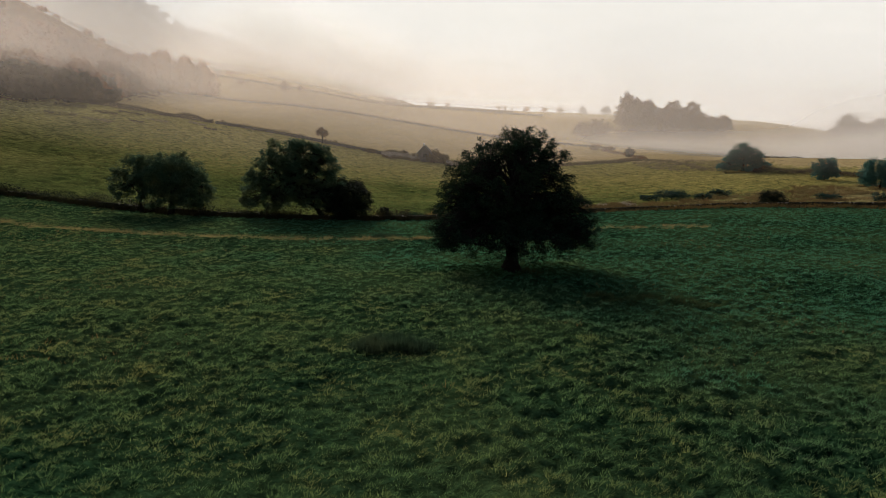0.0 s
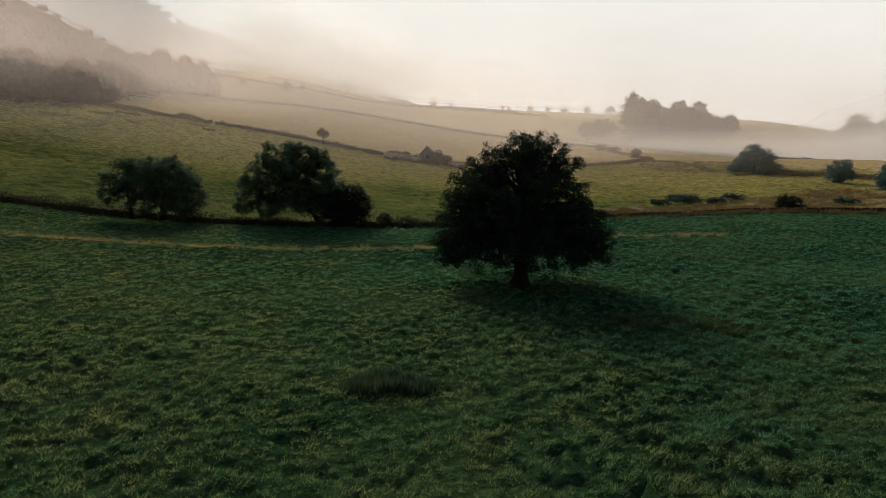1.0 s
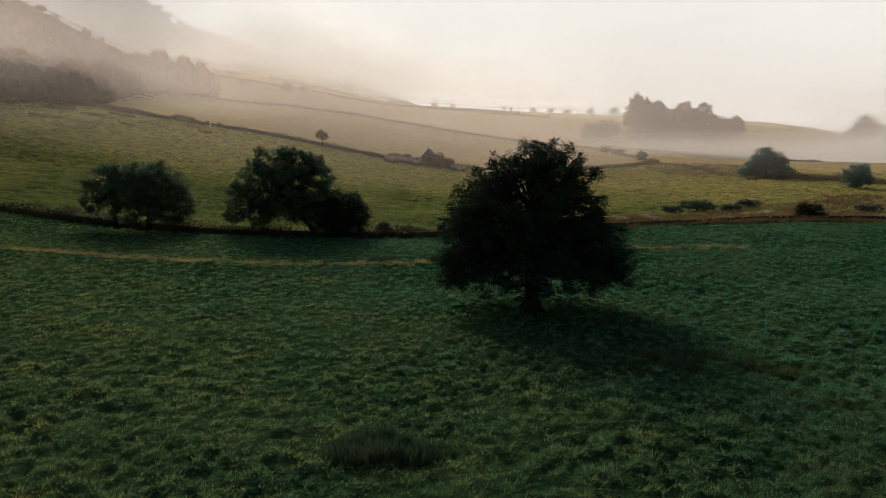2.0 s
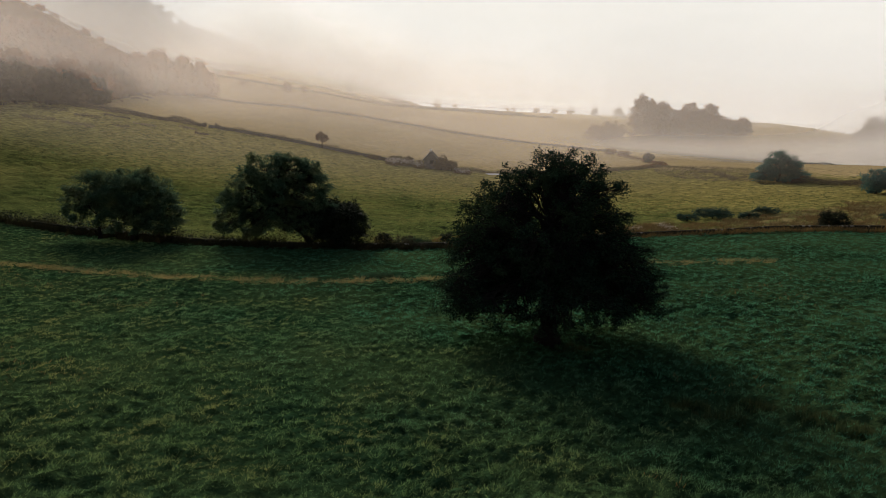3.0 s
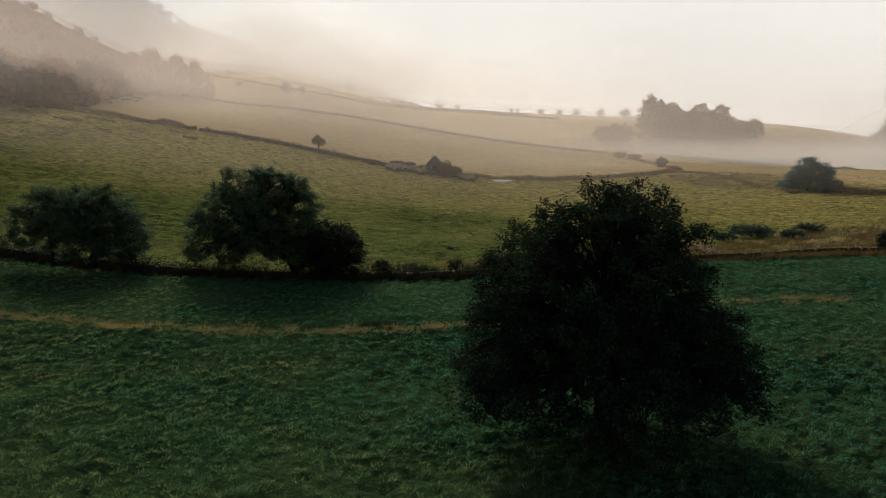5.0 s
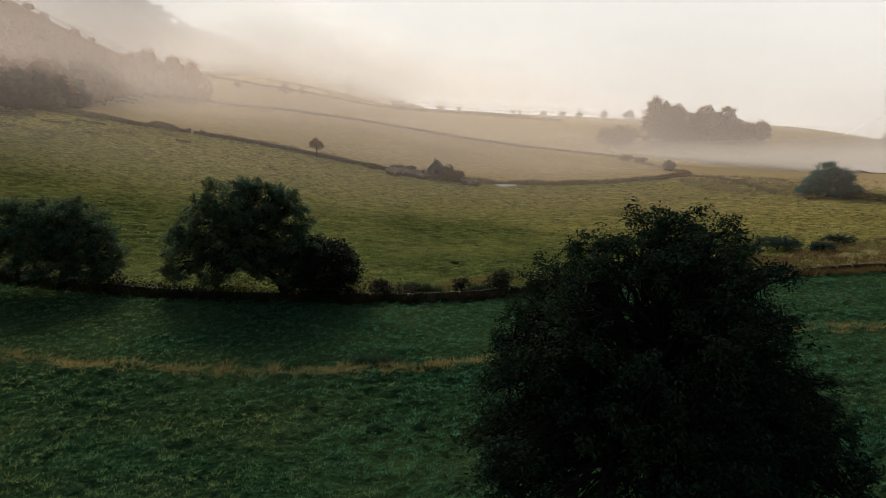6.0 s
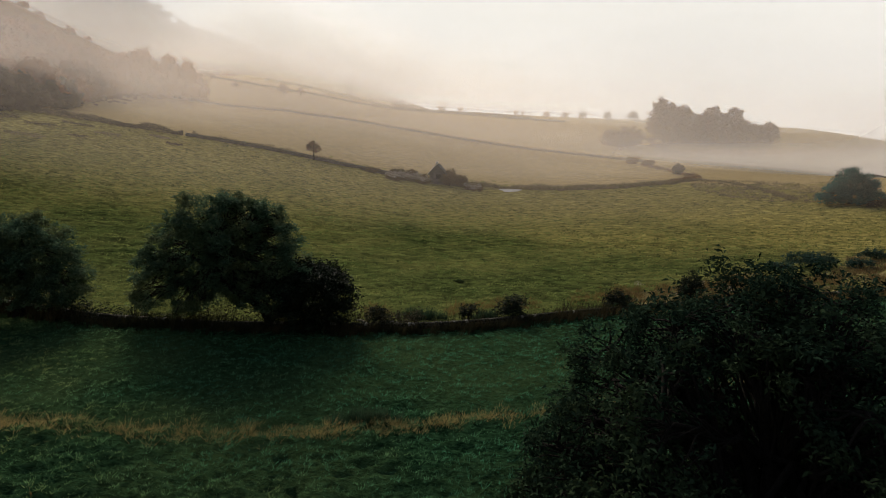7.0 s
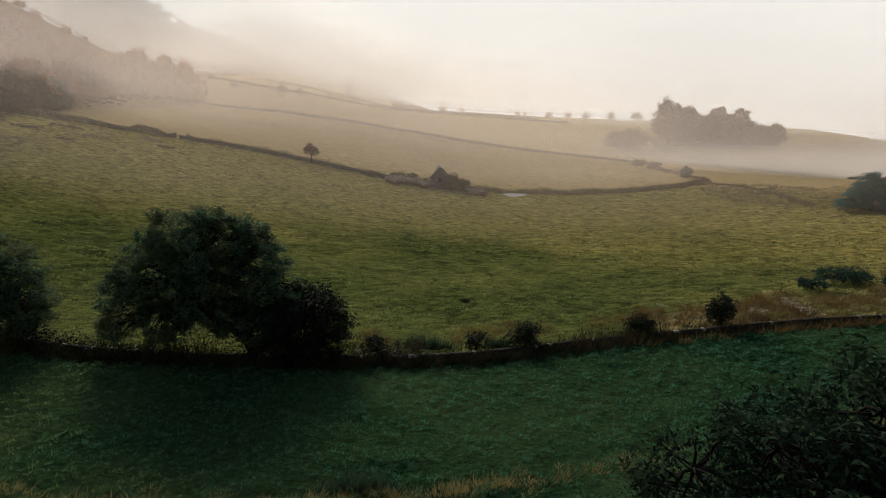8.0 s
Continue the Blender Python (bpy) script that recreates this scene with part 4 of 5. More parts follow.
box(b, -0.30, 0.30, -0.40, 0.56, APEX + 0.62, APEX + 0.74)
bmesh.ops.bevel(b, geom=b.edges[:], offset=0.03, segments=1, affect="EDGES")
part("chimney", b, M_COPE, barn, "pale chimney stub on the gable")
b = bmesh.new()
box(b, -0.25, 0.95, 0.30, 0.36, 1.55, 2.55)
box(b, 0.31, 0.39, 0.26, 0.30, 1.55, 2.55)
part("shutter", b, M_DARK, barn, "dark boarded window")
for bx, by, bw, bh, sd in [(HX + 2.9, HY - 1.2, 4.2, 3.9, 331), (HX + 5.6, HY - 0.4, 3.6, 2.8, 332), (HX - 2.9, HY + 2.0, 2.2, 1.6, 333), (HX - 6.4, HY + 6.0, 3.6, 1.3, 334), (HX - 10.0, HY + 6.2, 4.2, 1.2, 335), (HX - 15.6, HY + 4.8, 4.0, 1.0, 336)]:
    bush("barn_bush", bx, by, bw, bh, "hazy brown bush beside the stone barn", M_BRACKEN, sd, 3.5, 16, 0.2, "bushes round the barn", gaps=0.15)

# pond
pond = bmesh.new()
ring = []
for k in range(40):
    a = 2 * math.pi * k / 40
    rr = 1 + 0.16 * math.sin(3 * a + 1) + 0.08 * math.sin(5 * a)
    ring.append(pond.verts.new((2.5 * rr * math.cos(a), 5.4 * rr * math.sin(a), 0)))
pond.faces.new(ring)
p_me = bpy.data.meshes.new("pond")
pond.to_mesh(p_me)
pond.free()
p_me.materials.append(M_WATER)
pz = 3.10
p_ob = new("pond", p_me)
p_ob.location = (11.3, 185.0, pz)
tagged(p_ob, "small bright pond in brown rushes below the barn", "pond", kind="structure")


# ---- grass, rushes, weeds: uncountable stuff ----
def scatter(rng, n, x0, x1, y0, y1):
    return rng.uniform(x0, x1, n), rng.uniform(y0, y1, n)


def lay(name, label, category, chunks, mat):
    v, f = joined(chunks)
    return tagged(new(name, mesh_of(name, v, f, mat)), label, category, kind="stuff")


def rooted(x, y):
    return np.stack([x, y, ground(x, y)], 1)


rng = rng_of(400)
# near pasture: tussocks of arching blades on a loose grid, shorter turf between them
def tussock_spots(rng, y0, y1, step, drop):
    X, Y = np.meshgrid(np.arange(-64, 68, step), np.arange(y0, y1, step * 0.9))
    x, y = X.ravel() + rng.uniform(-0.5, 0.5, X.size) * step, Y.ravel() + rng.uniform(-0.5, 0.5, X.size) * step
    ok = (np.abs(x) < np.maximum(0.74 * (y + 8), 22)) & (y < line_y(NEAR_WALL, x) - 0.6) & (humps(x, y) + rng.normal(0, 0.05, x.size) > drop)
    return rooted(x[ok], y[ok])


chunks = []
for y0, y1, step, n_, wd in [(-12, 13, 0.8, 10, 0.03), (13, 36, 0.24, 18, 0.018), (36, 56, 0.30, 15, 0.023), (56, 93, 0.37, 11, 0.033)]:
    t_ = tussock_spots(rng, y0, y1, step, 0.44)
    top = humps(t_[:, 0], t_[:, 1])
    for lo_, hi_, h_, sp_ in [(0, 0.56, 0.07, 0.12), (0.56, 0.66, 0.11, 0.14), (0.66, 1.01, 0.16, 0.17)]:
        chunks.append(blades(rng, t_[(top >= lo_) & (top < hi_)], n_, h_, wd, sp_, 0.9, (0.35, -0.12)))
x, y = scatter(rng, 60000, -62, 66, 13, 93)
seen = (np.abs(x) < 0.74 * (y + 8)) & (y < line_y(NEAR_WALL, x) - 0.6)
chunks.append(blades(rng, rooted(x[seen], y[seen]), 4, 0.06, 0.024, 0.3, 0.6))
lay("pasture_grass", "rich dark green tussocky grass wet with dew, shade-blue in drifts", "grass", chunks, M_BLADE)
x, y = scatter(rng, 170000, -80, 90, 80, 190)
ok = (y > line_y(NEAR_WALL, x) + 0.8) & (np.abs(x) < 0.74 * (y - 20)) & (rng.uniform(0, 1, len(x)) < 0.1 + 0.9 * smooth01(sward(x, y), 0.42, 0.62)) & (np.hypot((x - 11.3) / 4.2, (y - 180) / 10) > 1)
# yellow blades follow the turf's drying and its painted haze paling
dry = rng.uniform(0, 1, len(x)) < smooth01(y + 0.65 * np.maximum(x, 0), 108, 178)
lay("upper_pasture_grass", "short green grass in faint rows", "grass", [blades(rng, rooted(x[ok & ~dry], y[ok & ~dry]), 3, 0.17, 0.08, 0.25, 0.3)], M_BLADE_MID)
lay("drying_grass", "short yellowing grass higher up the pasture", "grass", [blades(rng, rooted(x[ok & dry], y[ok & dry]), 3, 0.17, 0.09, 0.25, 0.3)], M_BLADE_DRY)

# darker tussocks in the dips of the upper pasture, in loose rows across the slope; their colour stands for shade there
x, y = scatter(rng, 90000, -90, 100, 82, 196)
ok = (y > line_y(NEAR_WALL, x) + 1.0) & (y < np.interp(x, [-91, -70, -38, -17, 15, 40, 64, 100], [186, 192, 191, 186, 184, 191, 208, 215])) & (np.abs(x) < 0.72 * (y - 18))
ok &= np.hypot((x - 11.3) / 4.2, (y - 180) / 10) > 1
ok &= rng.uniform(0, 1, len(x)) < 0.05 + 0.75 * (1 - smooth01(sward(x, y), 0.34, 0.5))
lay("upper_tussocks", "coarse dark green tussocks in rows across the upper pasture", "grass", [blades(rng, rooted(x[ok], y[ok]), 6, 0.19, 0.08, 0.24, 0.7, (0.3, -0.1))], M_TUSSOCK_UP)

# strip of dry tan grass along an old furrow
xs, ys, an = along(TAN_STRIP, 0.07, 1.2, 5)
w = vnoise(np.arange(len(xs)) * 0.02, np.zeros(len(xs)), 41)
keep = rng.uniform(0, 1, len(xs)) < (0.5 + 0.5 * w) * np.interp(xs, [-4, 4, 14, 18], [1, 0.2, 0.2, 0.9])
xs, ys = xs[keep], ys[keep]
ys = ys + rng.normal(0, 0.45, len(ys))
xs = xs + rng.normal(0, 0.3, len(xs))
lay("tan_grass_strip", "long strip of dry tan grass across the pasture", "dry grass", [blades(rng, rooted(xs, ys), 26, 0.30, 0.020, 0.34, 0.8)], M_STRAW)
x, y = scatter(rng, 26000, -45, 60, 20, 76)
ok = (vnoise(x * 0.16, y * 0.22, 61) > 0.80) & (np.abs(x) < 0.74 * (y + 8))
lay("dry_tufts", "scattered dry straw-coloured tufts in the pasture", "dry grass", [blades(rng, rooted(x[ok], y[ok])[:700], 5, 0.2, 0.03, 0.22, 0.5)], M_TAN)


def rush_patch(cx, cy, wx, wy, n, h, seed, label, mat=M_RUSH):
    rng = rng_of(seed)
    a, r = rng.uniform(0, 2 * np.pi, n), np.sqrt(rng.uniform(0, 1, n))
    k = 1 + 0.25 * np.sin(3 * a + seed)
    base = rooted(cx + np.cos(a) * r * wx * k, cy + np.sin(a) * r * wy * k)
    return lay("rush_patch", label, "rushes", [blades(rng, base, 8, h, 0.035, 0.12, 0.18, (0.05, 0))], mat)


rush_patch(-2.4, 27.9, 1.75, 0.95, 900, 0.5, 411, "oval patch of dark upright rushes in the pasture")
rush_patch(-6.4, 64.2, 1.7, 0.5, 105, 0.68, 412, "thin stand of dark rushes by the dry grass strip")
for k, (cx, cy, wx, wy) in enumerate([(9.6, 37.6, 0.9, 0.5), (10.8, 36.6, 0.8, 0.5), (12.6, 38.2, 1.0, 0.6), (14.4, 37.0, 1.1, 0.6), (15.4, 35.8, 0.8, 0.5), (6.4, 45.2, 0.9, 0.5), (-1.4, 97, 0.5, 0.3)]):
    rush_patch(cx, cy, wx, wy, 110, 0.28, 420 + k, "low dark tussock of coarse grass in the pasture", M_TUSSOCK)

rush_patch(-4.6, 83.0, 1.8, 0.6, 170, 0.85, 430, "dark rushes standing behind the field wall")
rush_patch(0.6, 83.4, 1.0, 0.5, 90, 0.7, 431, "dark rushes standing behind the field wall")
r_ = rng_of(432)
heap = []
for k in range(110):                                            # tumbled stones of a broken stretch of wall
    sx, sy = r_.normal(-7.4, 1.0), r_.normal(81.2, 0.5)
    w_, d_, h_ = r_.uniform(0.10, 0.26), r_.uniform(0.08, 0.2), r_.uniform(0.06, 0.16)
    c_ = np.array([(a, b_, c) for c in (-1, 1) for a, b_ in ((-1, -1), (1, -1), (1, 1), (-1, 1))]) * [w_ / 2, d_ / 2, h_ / 2] * r_.uniform(0.7, 1.15, (8, 3))
    t_ = r_.uniform(0, 3.1)
    v_ = np.stack([c_[:, 0] * math.cos(t_) - c_[:, 1] * math.sin(t_) + sx, c_[:, 0] * math.sin(t_) + c_[:, 1] * math.cos(t_) + sy, c_[:, 2] + gz(sx, sy) + h_ * 0.3], 1)
    heap.append((v_, np.array([(0, 3, 2, 1), (4, 5, 6, 7), (0, 1, 5, 4), (1, 2, 6, 5), (2, 3, 7, 6), (3, 0, 4, 7)])))
lay("tumbled_stones", "pale tumbled stones where the field wall has fallen", "stones", heap, M_LICHEN)

# weeds along the wall, both sides
xs, ys, an = along(NEAR_WALL, 0.05, 0.5, 301)
side = rng.normal(0, 0.75, len(xs))
px_, py_ = xs - np.sin(an) * side, ys + np.cos(an) * side
tall = 0.35 + 0.65 * vnoise(px_ * 0.25, py_ * 0.25, 51)
ok = rng.uniform(0, 1, len(px_)) < 0.75
b0 = rooted(px_, py_)[ok]
b0 = b0[rng.uniform(0, 1, len(b0)) < np.interp(b0[:, 0], [-6, 0, 10, 24, 40], [1, 0.85, 0.7, 0.5, 0.3])]
tall_ = 0.35 + 0.65 * vnoise(b0[:, 0] * 0.25, b0[:, 1] * 0.25, 51)
lo, hi = b0[(tall_ < 0.7) | (b0[:, 0] > 22)], b0[(tall_ >= 0.7) & (b0[:, 0] <= 22)]
b1 = rooted(xs + np.sin(an) * (0.35 + np.abs(side) * 0.5), ys - np.cos(an) * (0.35 + np.abs(side) * 0.5))[::2]
b1 = b1[b1[:, 0] < 14]
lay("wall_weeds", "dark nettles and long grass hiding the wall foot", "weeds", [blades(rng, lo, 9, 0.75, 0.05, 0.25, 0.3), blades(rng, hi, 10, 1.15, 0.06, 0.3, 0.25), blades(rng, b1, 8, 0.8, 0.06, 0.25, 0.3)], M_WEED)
# ochre fringe of the upper pasture above the wall
xs, ys, an = along([(-10, 84), (0, 86), (8, 89.5), (16, 93.5), (26, 96), (40, 97), (60, 94)], 0.05, 2.0, 55)
sh = rng.normal(0, 1.3, len(xs))
keep = vnoise(xs * 0.3, ys * 0.3, 56) > 0.35
lay("ochre_grass", "ochre dead grass fringing the upper pasture", "dry grass", [blades(rng, rooted(xs[keep], (ys + sh)[keep]), 8, 0.4, 0.045, 0.3, 0.5)], M_TAN)
xs, ys, an = along([(9, 84.0), (16, 85.6), (24, 88.0), (31, 89.2), (42, 91.2), (61, 88.1), (80, 85)], 0.06, 0.4, 57)
sh = rng.normal(-0.6, 0.35, len(xs))
keep = rng.uniform(0, 1, len(xs)) < np.interp(xs, [9, 22, 34], [0.12, 0.3, 1.0])
xs, ys, sh = xs[keep], ys[keep], sh[keep]
lay("ochre_grass", "ochre dead grass at the foot of the field wall", "dry grass", [blades(rng, rooted(xs, ys + sh), 9, 0.62, 0.05, 0.3, 0.5)], M_TAN)
x, y = scatter(rng, 9000, 2, 44, 85, 108)
ok = (np.hypot((x - 22) / 15, (y - 93.6 - (x - 22) * 0.38) / 4.4) + 1.1 * vnoise(x * 0.45, y * 0.6, 63) + 0.5 * vnoise(x * 1.3, y * 1.6, 64) < 1.2) & (y > line_y(NEAR_WALL, x) + 0.8)
gold = rng.uniform(0, 1, len(x)) < 0.55
lay("dead_grass", "tall russet dead grass above the field wall", "dry grass", [blades(rng, rooted(x[ok & ~gold], y[ok & ~gold]), 9, 0.6, 0.032, 0.35, 0.6)], M_BRACKEN)
lay("dead_grass", "tall golden dead grass above the field wall", "dry grass", [blades(rng, rooted(x[ok & gold], y[ok & gold]), 9, 0.55, 0.032, 0.35, 0.6)], M_TAN)
# bracken over the rough ground
x, y = scatter(rng, 30000, 10, 110, 86, 135)
ok = (y > line_y(NEAR_WALL, x) + 0.5) & (y < 93 + (x - 14) * 0.42 + 6 * (vnoise(x * 0.25, y * 0.25, 21) - 0.5)) & (rng.uniform(0, 1, len(x)) < 1.3 * vnoise(x * 0.3, y * 0.45, 57) - 0.15) & (x > 13)
lay("bracken", "rusty brown bracken and dead grass on rough ground", "bracken", [blades(rng, rooted(x[ok], y[ok]), 7, 0.55, 0.07, 0.4, 0.7)], M_BRACKEN)
x, y = scatter(rng, 22000, 52, 86, 155, 212)
ok = (np.hypot((x - 68) / 13, (y - 180) / 26) < 1) & (rng.uniform(0, 1, len(x)) < 0.10 * vnoise(x * 0.35, y * 0.5, 58))
x2, y2 = scatter(rng, 16000, -17, 64, 180, 216)
ok2 = (np.hypot((x2 - 11.3) / 4.0, (y2 - 183) / 7.0) > 1) & (np.abs(y2 - np.interp(x2, [-17, 1, 15, 40, 64], [186, 186, 190, 194, 211])) < 1.6 + 2.8 * vnoise(x2 * 0.2, y2 * 0.2, 66))
lay("brook_rushes", "dry brown rushes along the brook and bank", "rushes", [blades(rng, rooted(np.r_[x[ok], x2[ok2]], np.r_[y[ok], y2[ok2]]), 6, 0.8, 0.12, 0.5, 0.5)], M_REED)
# pale seed heads and loose stones
x, y = scatter(rng, 5000, 15, 27, 88.5, 96)
ok = vnoise(x * 0.4, y * 0.4, 59) > 0.55
h0 = rooted(x[ok], y[ok])[:700] + np.array([0, 0, 0.75])
x, y = scatter(rng, 6000, -18, -7.5, 179.5, 190)
ok = (vnoise(x * 0.3, y * 0.3, 60) > 0.35) & (np.hypot((x + 13) / 5.5, (y - 184.5) / 5) < 1)
h1 = rooted(x[ok], y[ok])[:1100] + np.array([0, 0, 0.9])
x, y = scatter(rng, 1500, 0.5, 4.5, 178, 184)
h2 = rooted(x, y)[:260] + np.array([0, 0, 0.6])
v1, f1 = leaves(rng, h0 + rng.normal(0, 0.12, h0.shape), 0.13, 0.8)
v2, f2 = leaves(rng, np.concatenate([h1, h2]) + rng.normal(0, 0.25, (len(h1) + len(h2), 3)), 0.34, 0.8)
lay("seed_heads", "pale fluffy seed heads of willowherb", "wildflowers", [(v1, f1), (v2, f2)], M_SEED)
lay("willowherb_stems", "brown stems of seeding willowherb", "wildflowers", [blades(rng, h0 - [0, 0, 0.75], 5, 0.8, 0.03, 0.2, 0.2), blades(rng, np.concatenate([h1 - [0, 0, 0.9], h2 - [0, 0, 0.6]]), 5, 0.95, 0.08, 0.3, 0.25)], M_BRACKEN)


# overgrown bank running up to the wood
def scrub(name, label, line, width, h, seed, mat, leaf, step=0.5, n=40):
    rng = rng_of(seed)
    xs, ys, an = along(line, step, 1.5, seed)
    hh = h * (0.45 + 0.8 * vnoise(np.arange(len(xs)) * 0.12, np.zeros(len(xs)), seed))
    c = np.repeat(np.stack([xs, ys, land(xs, ys)], 1), n, axis=0)
    k = np.repeat(hh, n)
    a, rr = rng.uniform(0, np.pi, len(c)), np.sqrt(rng.uniform(0.2, 1, len(c)))
    off = np.cos(a) * rr * width / 2
    an = np.repeat(an, n)
    c = c + np.stack([-np.sin(an) * off, np.cos(an) * off, np.sin(a) * rr * k], 1) + rng.normal(0, 0.12, c.shape)
    v, f = leaves(rng, c, leaf, 0.7)
    return tagged(new(name, mesh_of(name, v, f, mat)), label, "scrub", kind="stuff")


scrub("bank_scrub", "dark bank of brown scrub running down from the wood", [(-112, 181), (-102, 187), (-92, 189.6), (-80, 191.5), (-69, 193.6)], 4.0, 1.7, 501, M_BANK, 0.24, 0.4, 130)
scrub("bank_scrub", "ragged brown growth over the hill wall", [(-69, 194.2), (-59, 195.4), (-48, 194.7), (-38.5, 193.2), (-24, 189.2), (-17, 187.6)], 1.8, 1.4, 508, M_BANK, 0.18, 0.35, 60)
scrub("bank_scrub", "brown scrub along a bank by the gorse", [(54, 202), (62, 210), (68, 218), (68, 228), (66, 244), (64, 257)], 2.6, 0.9, 502, M_LEAF_FAR, 0.24)
scrub("bank_scrub", "brown scrub along a bank by the thorn trees", [(64, 211), (69, 200), (70, 190), (68, 172), (66, 160)], 2.6, 0.4, 503, M_REED, 0.24)
scrub("bank_scrub", "brown scrub between the thorn trees", [(72, 150), (78, 145), (84, 138), (90, 131), (104, 124)], 4.5, 1.5, 504, M_BANK, 0.24, 0.4, 90)
scrub("bank_scrub", "dark scrub along the far field edge", [(118, 236), (128, 238), (140, 237)], 2.5, 1.2, 505, M_SCRUB, 0.3)
for k, (mx, my, mw, mh) in enumerate([(-83.5, 155, 6, 0.9), (-88, 167, 5, 0.8), (-92, 154, 6, 1.0), (-76, 171, 4, 0.6), (-97, 168, 6, 1.2), (-78, 163, 3, 0.5), (-70, 182, 5, 0.5), (-86, 178, 6, 0.6), (-64, 176, 3, 0.4)]):
    scrub("gorse_mound", "ragged olive-brown gorse and dead grass on hill pasture", [(mx - mw / 2, my - 0.6), (mx, my), (mx + mw / 2, my + 0.5)], 2.4, mh, 520 + k, M_BANK if k % 3 else M_REED, 0.2, 0.5, 60)
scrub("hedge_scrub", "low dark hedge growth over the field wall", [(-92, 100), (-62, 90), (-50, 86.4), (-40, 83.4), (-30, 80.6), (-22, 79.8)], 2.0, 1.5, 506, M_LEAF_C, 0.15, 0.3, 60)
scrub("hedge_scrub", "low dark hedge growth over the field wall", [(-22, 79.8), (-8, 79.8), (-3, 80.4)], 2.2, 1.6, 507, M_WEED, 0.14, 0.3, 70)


# ---- telegraph poles on the skyline ----
def pole(x, y):
    t = thing("telegraph_pole", x, y, gz(x, y) - 0.3, "hazy wooden telegraph pole on the skyline", "pole", "telegraph poles")
    b = bmesh.new()
    bmesh.ops.create_cone(b, cap_ends=True, segments=8, radius1=0.16, radius2=0.11, depth=7.3, matrix=Matrix.Translation((0, 0, 3.65)))
    part("pole", b, M_POST, t)
    b = bmesh.new()
    box(b, -0.8, 0.8, -0.06, 0.06, 6.6, 6.75)
    part("crossarm", b, M_POST, t)


pole(46, 441)
pole(13, 445)

# ---- morning mist: thin sheets standing in for distance haze, along the field walls, the wood's edge and the valley ----
def mist_veil(name, label, line, height, thickness, mat, step=4.0, rows=26):
    """A soft curtain of mist along a line of the plan, from just under the ground up. thickness(x, y, up, z): how dense it is there."""
    xs, ys, an = along(line, step)
    zs = land(xs, ys) - 0.5
    up = np.linspace(0, 1, rows) ** 1.6 * height
    X, U = np.meshgrid(xs, up)
    Y, B = np.meshgrid(ys, up)[0], np.meshgrid(zs, up)[0]
    Z = B + U
    i = np.arange(X.size).reshape(X.shape)
    f = np.stack([i[:-1, :-1], i[:-1, 1:], i[1:, 1:], i[1:, :-1]], -1).reshape(-1, 4)
    me = mesh_of(name, np.stack([X, Y, Z], -1).reshape(-1, 3), f, mat)
    me.polygons.foreach_set("use_smooth", np.ones(len(me.polygons), bool))
    at = me.attributes.new("mist_thickness", "FLOAT", "POINT")
    at.data.foreach_set("value", np.clip(thickness(X, Y, U, Z), 0, 0.97).astype(np.float32).ravel())
    return tagged(new(name, me), label, "mist", kind="structure")


# each sheet's colour carries the warm or pale tone of the haze
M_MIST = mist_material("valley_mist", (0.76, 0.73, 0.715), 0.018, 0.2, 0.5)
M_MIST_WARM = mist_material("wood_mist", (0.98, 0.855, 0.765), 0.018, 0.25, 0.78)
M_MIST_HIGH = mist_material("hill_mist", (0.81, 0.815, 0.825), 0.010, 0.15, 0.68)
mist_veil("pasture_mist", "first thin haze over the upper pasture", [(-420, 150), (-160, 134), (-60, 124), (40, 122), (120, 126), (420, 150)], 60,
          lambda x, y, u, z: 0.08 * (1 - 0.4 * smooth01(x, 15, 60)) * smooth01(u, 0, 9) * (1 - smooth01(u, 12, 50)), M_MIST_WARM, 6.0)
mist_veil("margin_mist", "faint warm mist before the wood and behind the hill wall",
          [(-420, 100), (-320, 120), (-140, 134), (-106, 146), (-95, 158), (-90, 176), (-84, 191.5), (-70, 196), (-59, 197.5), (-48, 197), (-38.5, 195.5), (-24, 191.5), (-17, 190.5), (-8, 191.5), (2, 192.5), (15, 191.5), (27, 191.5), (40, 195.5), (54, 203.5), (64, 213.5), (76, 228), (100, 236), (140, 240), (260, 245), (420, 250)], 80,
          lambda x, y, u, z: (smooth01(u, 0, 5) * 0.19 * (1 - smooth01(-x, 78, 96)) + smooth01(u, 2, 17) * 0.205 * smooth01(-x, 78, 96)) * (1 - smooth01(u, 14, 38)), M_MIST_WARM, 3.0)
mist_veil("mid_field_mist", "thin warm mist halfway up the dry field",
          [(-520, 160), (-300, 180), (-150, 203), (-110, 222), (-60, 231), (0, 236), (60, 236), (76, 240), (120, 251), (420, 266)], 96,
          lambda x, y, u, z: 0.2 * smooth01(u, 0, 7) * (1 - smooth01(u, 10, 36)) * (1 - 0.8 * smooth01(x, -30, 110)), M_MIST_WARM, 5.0)
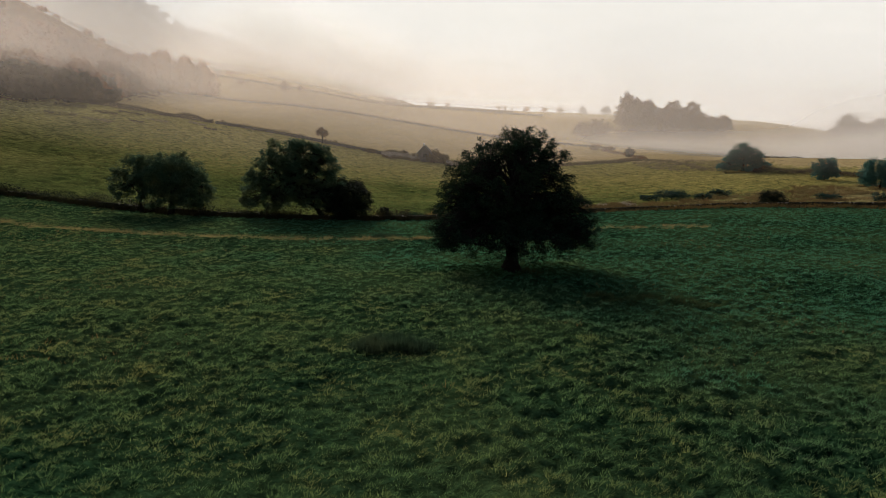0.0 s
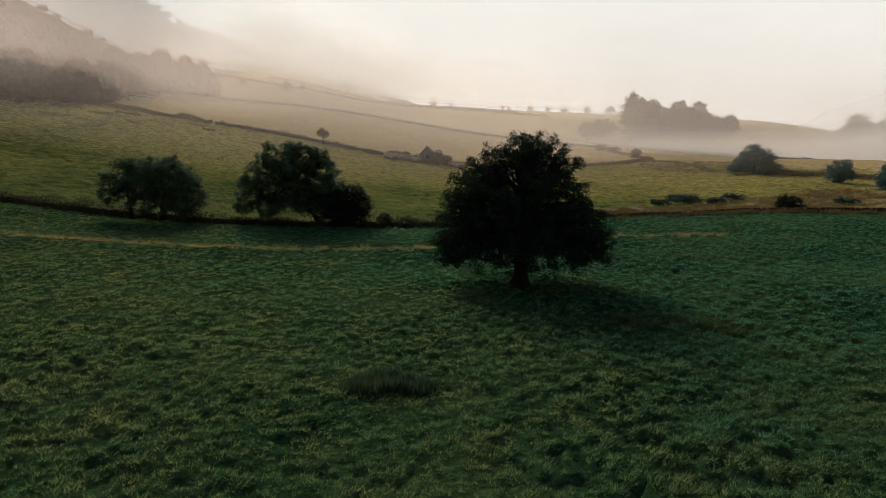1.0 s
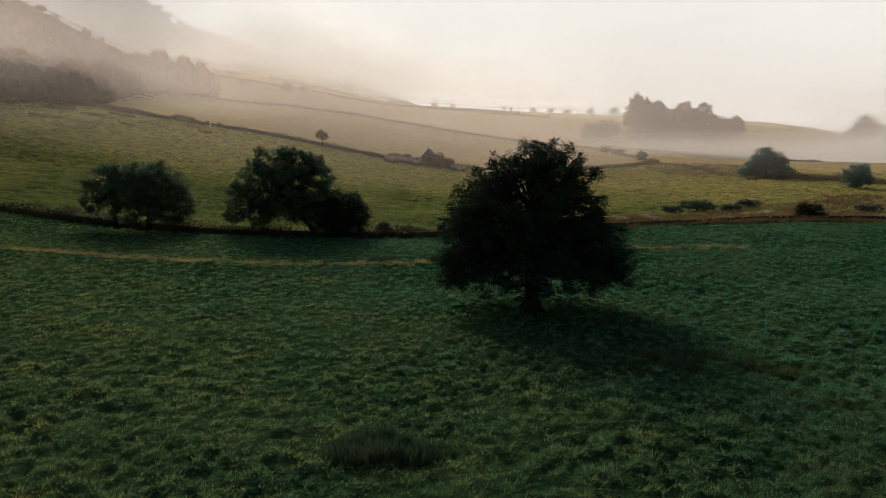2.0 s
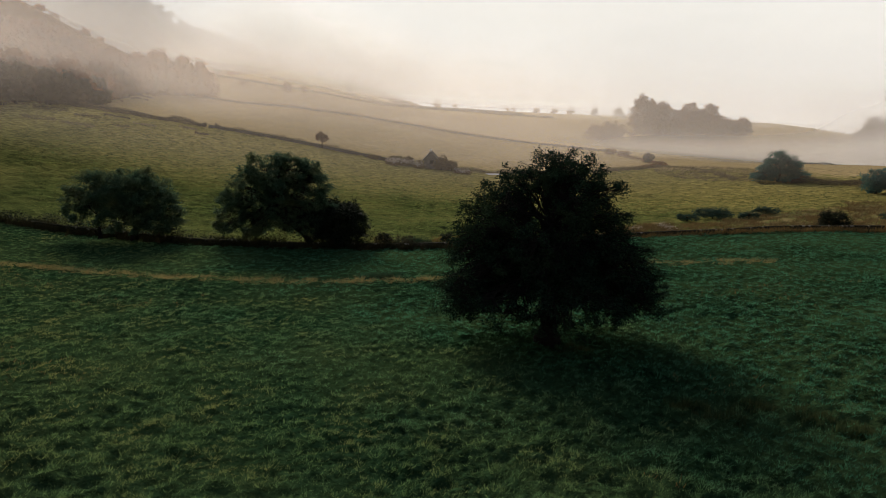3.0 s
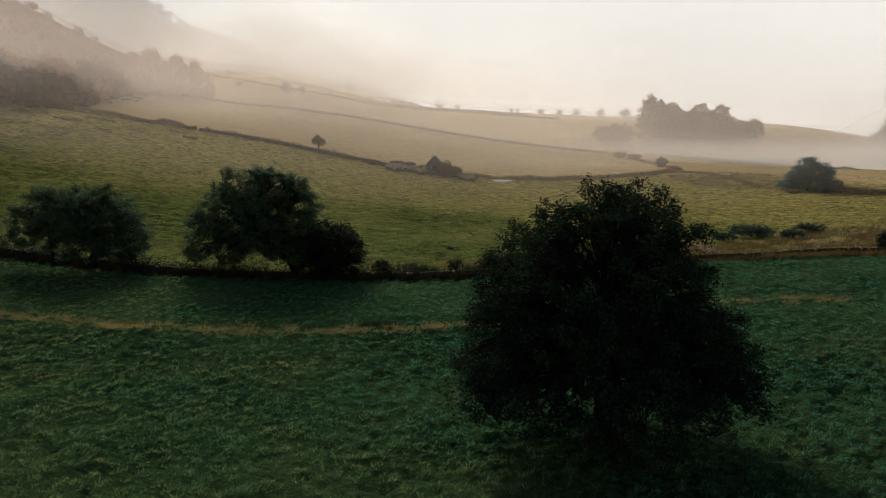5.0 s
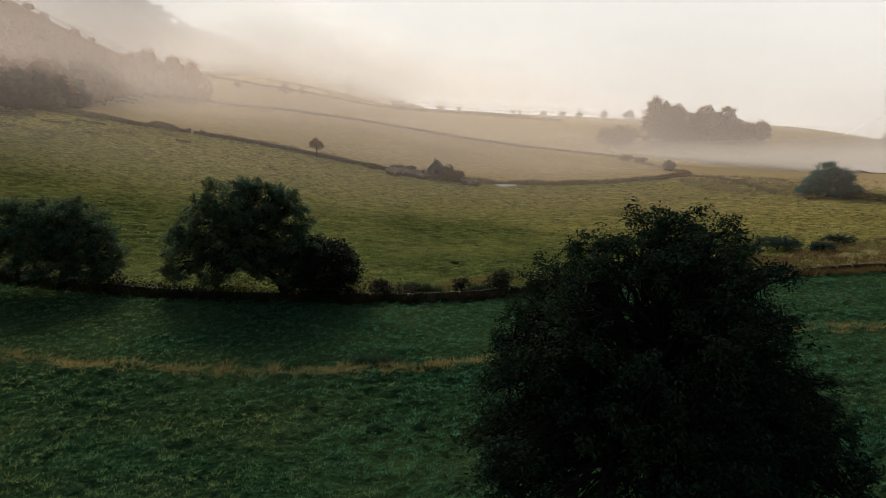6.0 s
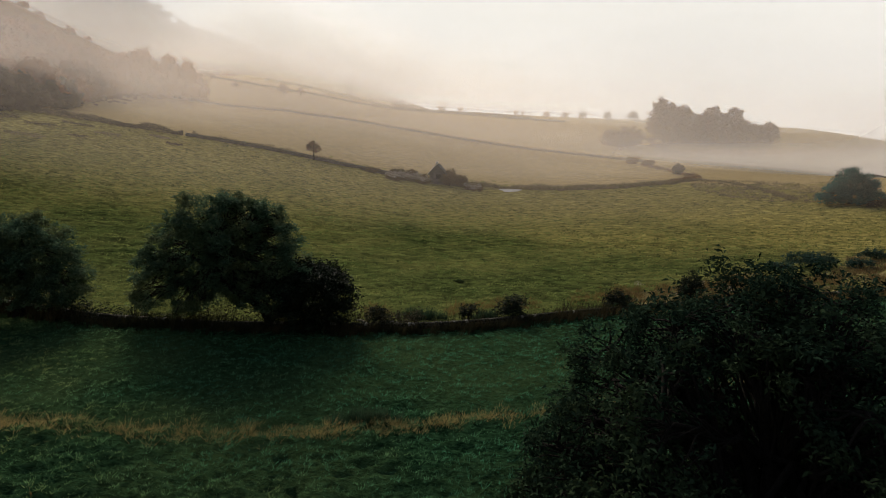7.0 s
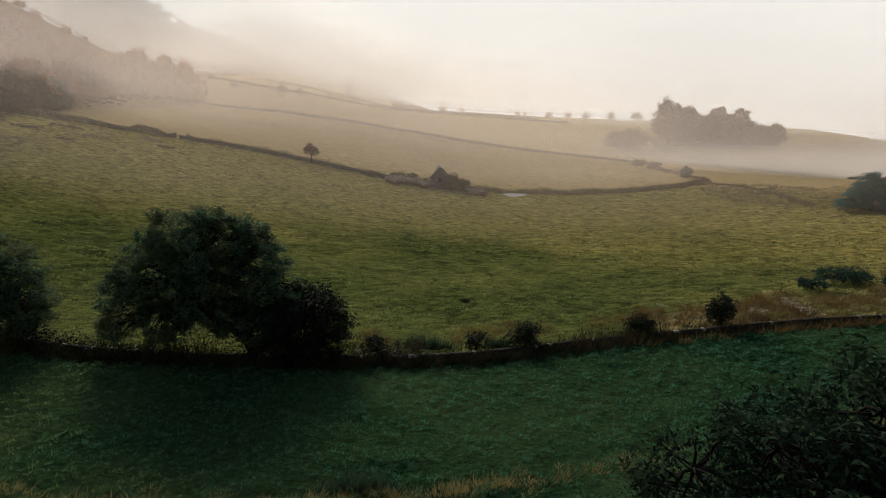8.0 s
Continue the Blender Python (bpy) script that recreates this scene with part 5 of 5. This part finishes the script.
mist_veil("wood_edge_mist", "thin warm mist through the wood and along a field wall",
          [(-520, 205), (-300, 218), (-160, 232), (-130, 244), (-100, 262), (-57, 282.5), (-24, 279.5), (-6, 283.5), (19, 286), (42, 285), (60, 282), (90, 275), (130, 273), (420, 292)], 96,
          lambda x, y, u, z: smooth01(u, 0, 4 + 5 * smooth01(-x, 50, 80)) * 0.205 * (1 - smooth01(u, 12 + 8 * smooth01(x, -80, -40), 44)) * (1 - smooth01(x, 0, 110)), M_MIST_WARM, 3.0)
mist_veil("valley_mist", "pale mist lying in the valley below the clump",
          [(-420, 225), (-130, 232), (-100, 252), (-57, 274), (-24, 271), (10, 276), (24, 277), (42, 275), (60, 271), (90, 264), (130, 263), (200, 267), (420, 281)], 96,
          lambda x, y, u, z: 0.2 * smooth01(-x, 88, 116) * smooth01(u, 3, 14) * (1 - smooth01(u, 40, 84)) + smooth01(x, 25, 85) * (0.17 * smooth01(u, 0, 4) * (1 - smooth01(u, 24, 63)) + smooth01(u, 0, 4) * 0.60 * (1 - smooth01(z, 8, 18)) + smooth01(x, 110, 200) * 0.5 * (1 - smooth01(z, 14, 44))), M_MIST, 3.0)
mist_veil("upper_field_mist", "pale mist along the upper field walls",
          [(-520, 440), (-300, 436), (-200, 430), (-150, 420), (-114, 411), (-69, 414), (-35, 410), (-3, 406), (28, 403.5), (60, 402), (95, 398), (130, 392), (170, 386), (300, 384), (520, 396)], 130,
          lambda x, y, u, z: np.maximum(0.33, smooth01(u, 0, 12) * (0.52 + 0.15 * np.exp(-((x + 85) / 60) ** 2) + 0.2 * np.exp(-((x + 15) / 45) ** 2) - 0.30 * smooth01(-x, 150, 230) - 0.40 * smooth01(x, 50, 150)) * (1 - smooth01(u, 12 + 20 * smooth01(-x, 30, 120), 50 + 28 * smooth01(-x, 30, 120)))) * smooth01(u, 0, 5), M_MIST_HIGH, 5.0)
mist_veil("hill_mist", "bright bank of mist against the hillside",
          [(-620, 560), (-300, 530), (-190, 462), (-130, 440), (-100, 432), (0, 434), (140, 455), (520, 480)], 150,
          lambda x, y, u, z: np.maximum(0.33, smooth01(u, 0, 14) * (0.16 + 0.70 * np.exp(-((x + 95) / 75) ** 4)) * (1 - smooth01(u, 6 + 26 * smooth01(x, -230, -110), 56 + 24 * smooth01(x, -230, -110))) * (1 - smooth01(x, -20, 120))) * smooth01(u, 0, 6), M_MIST_HIGH, 6.0)
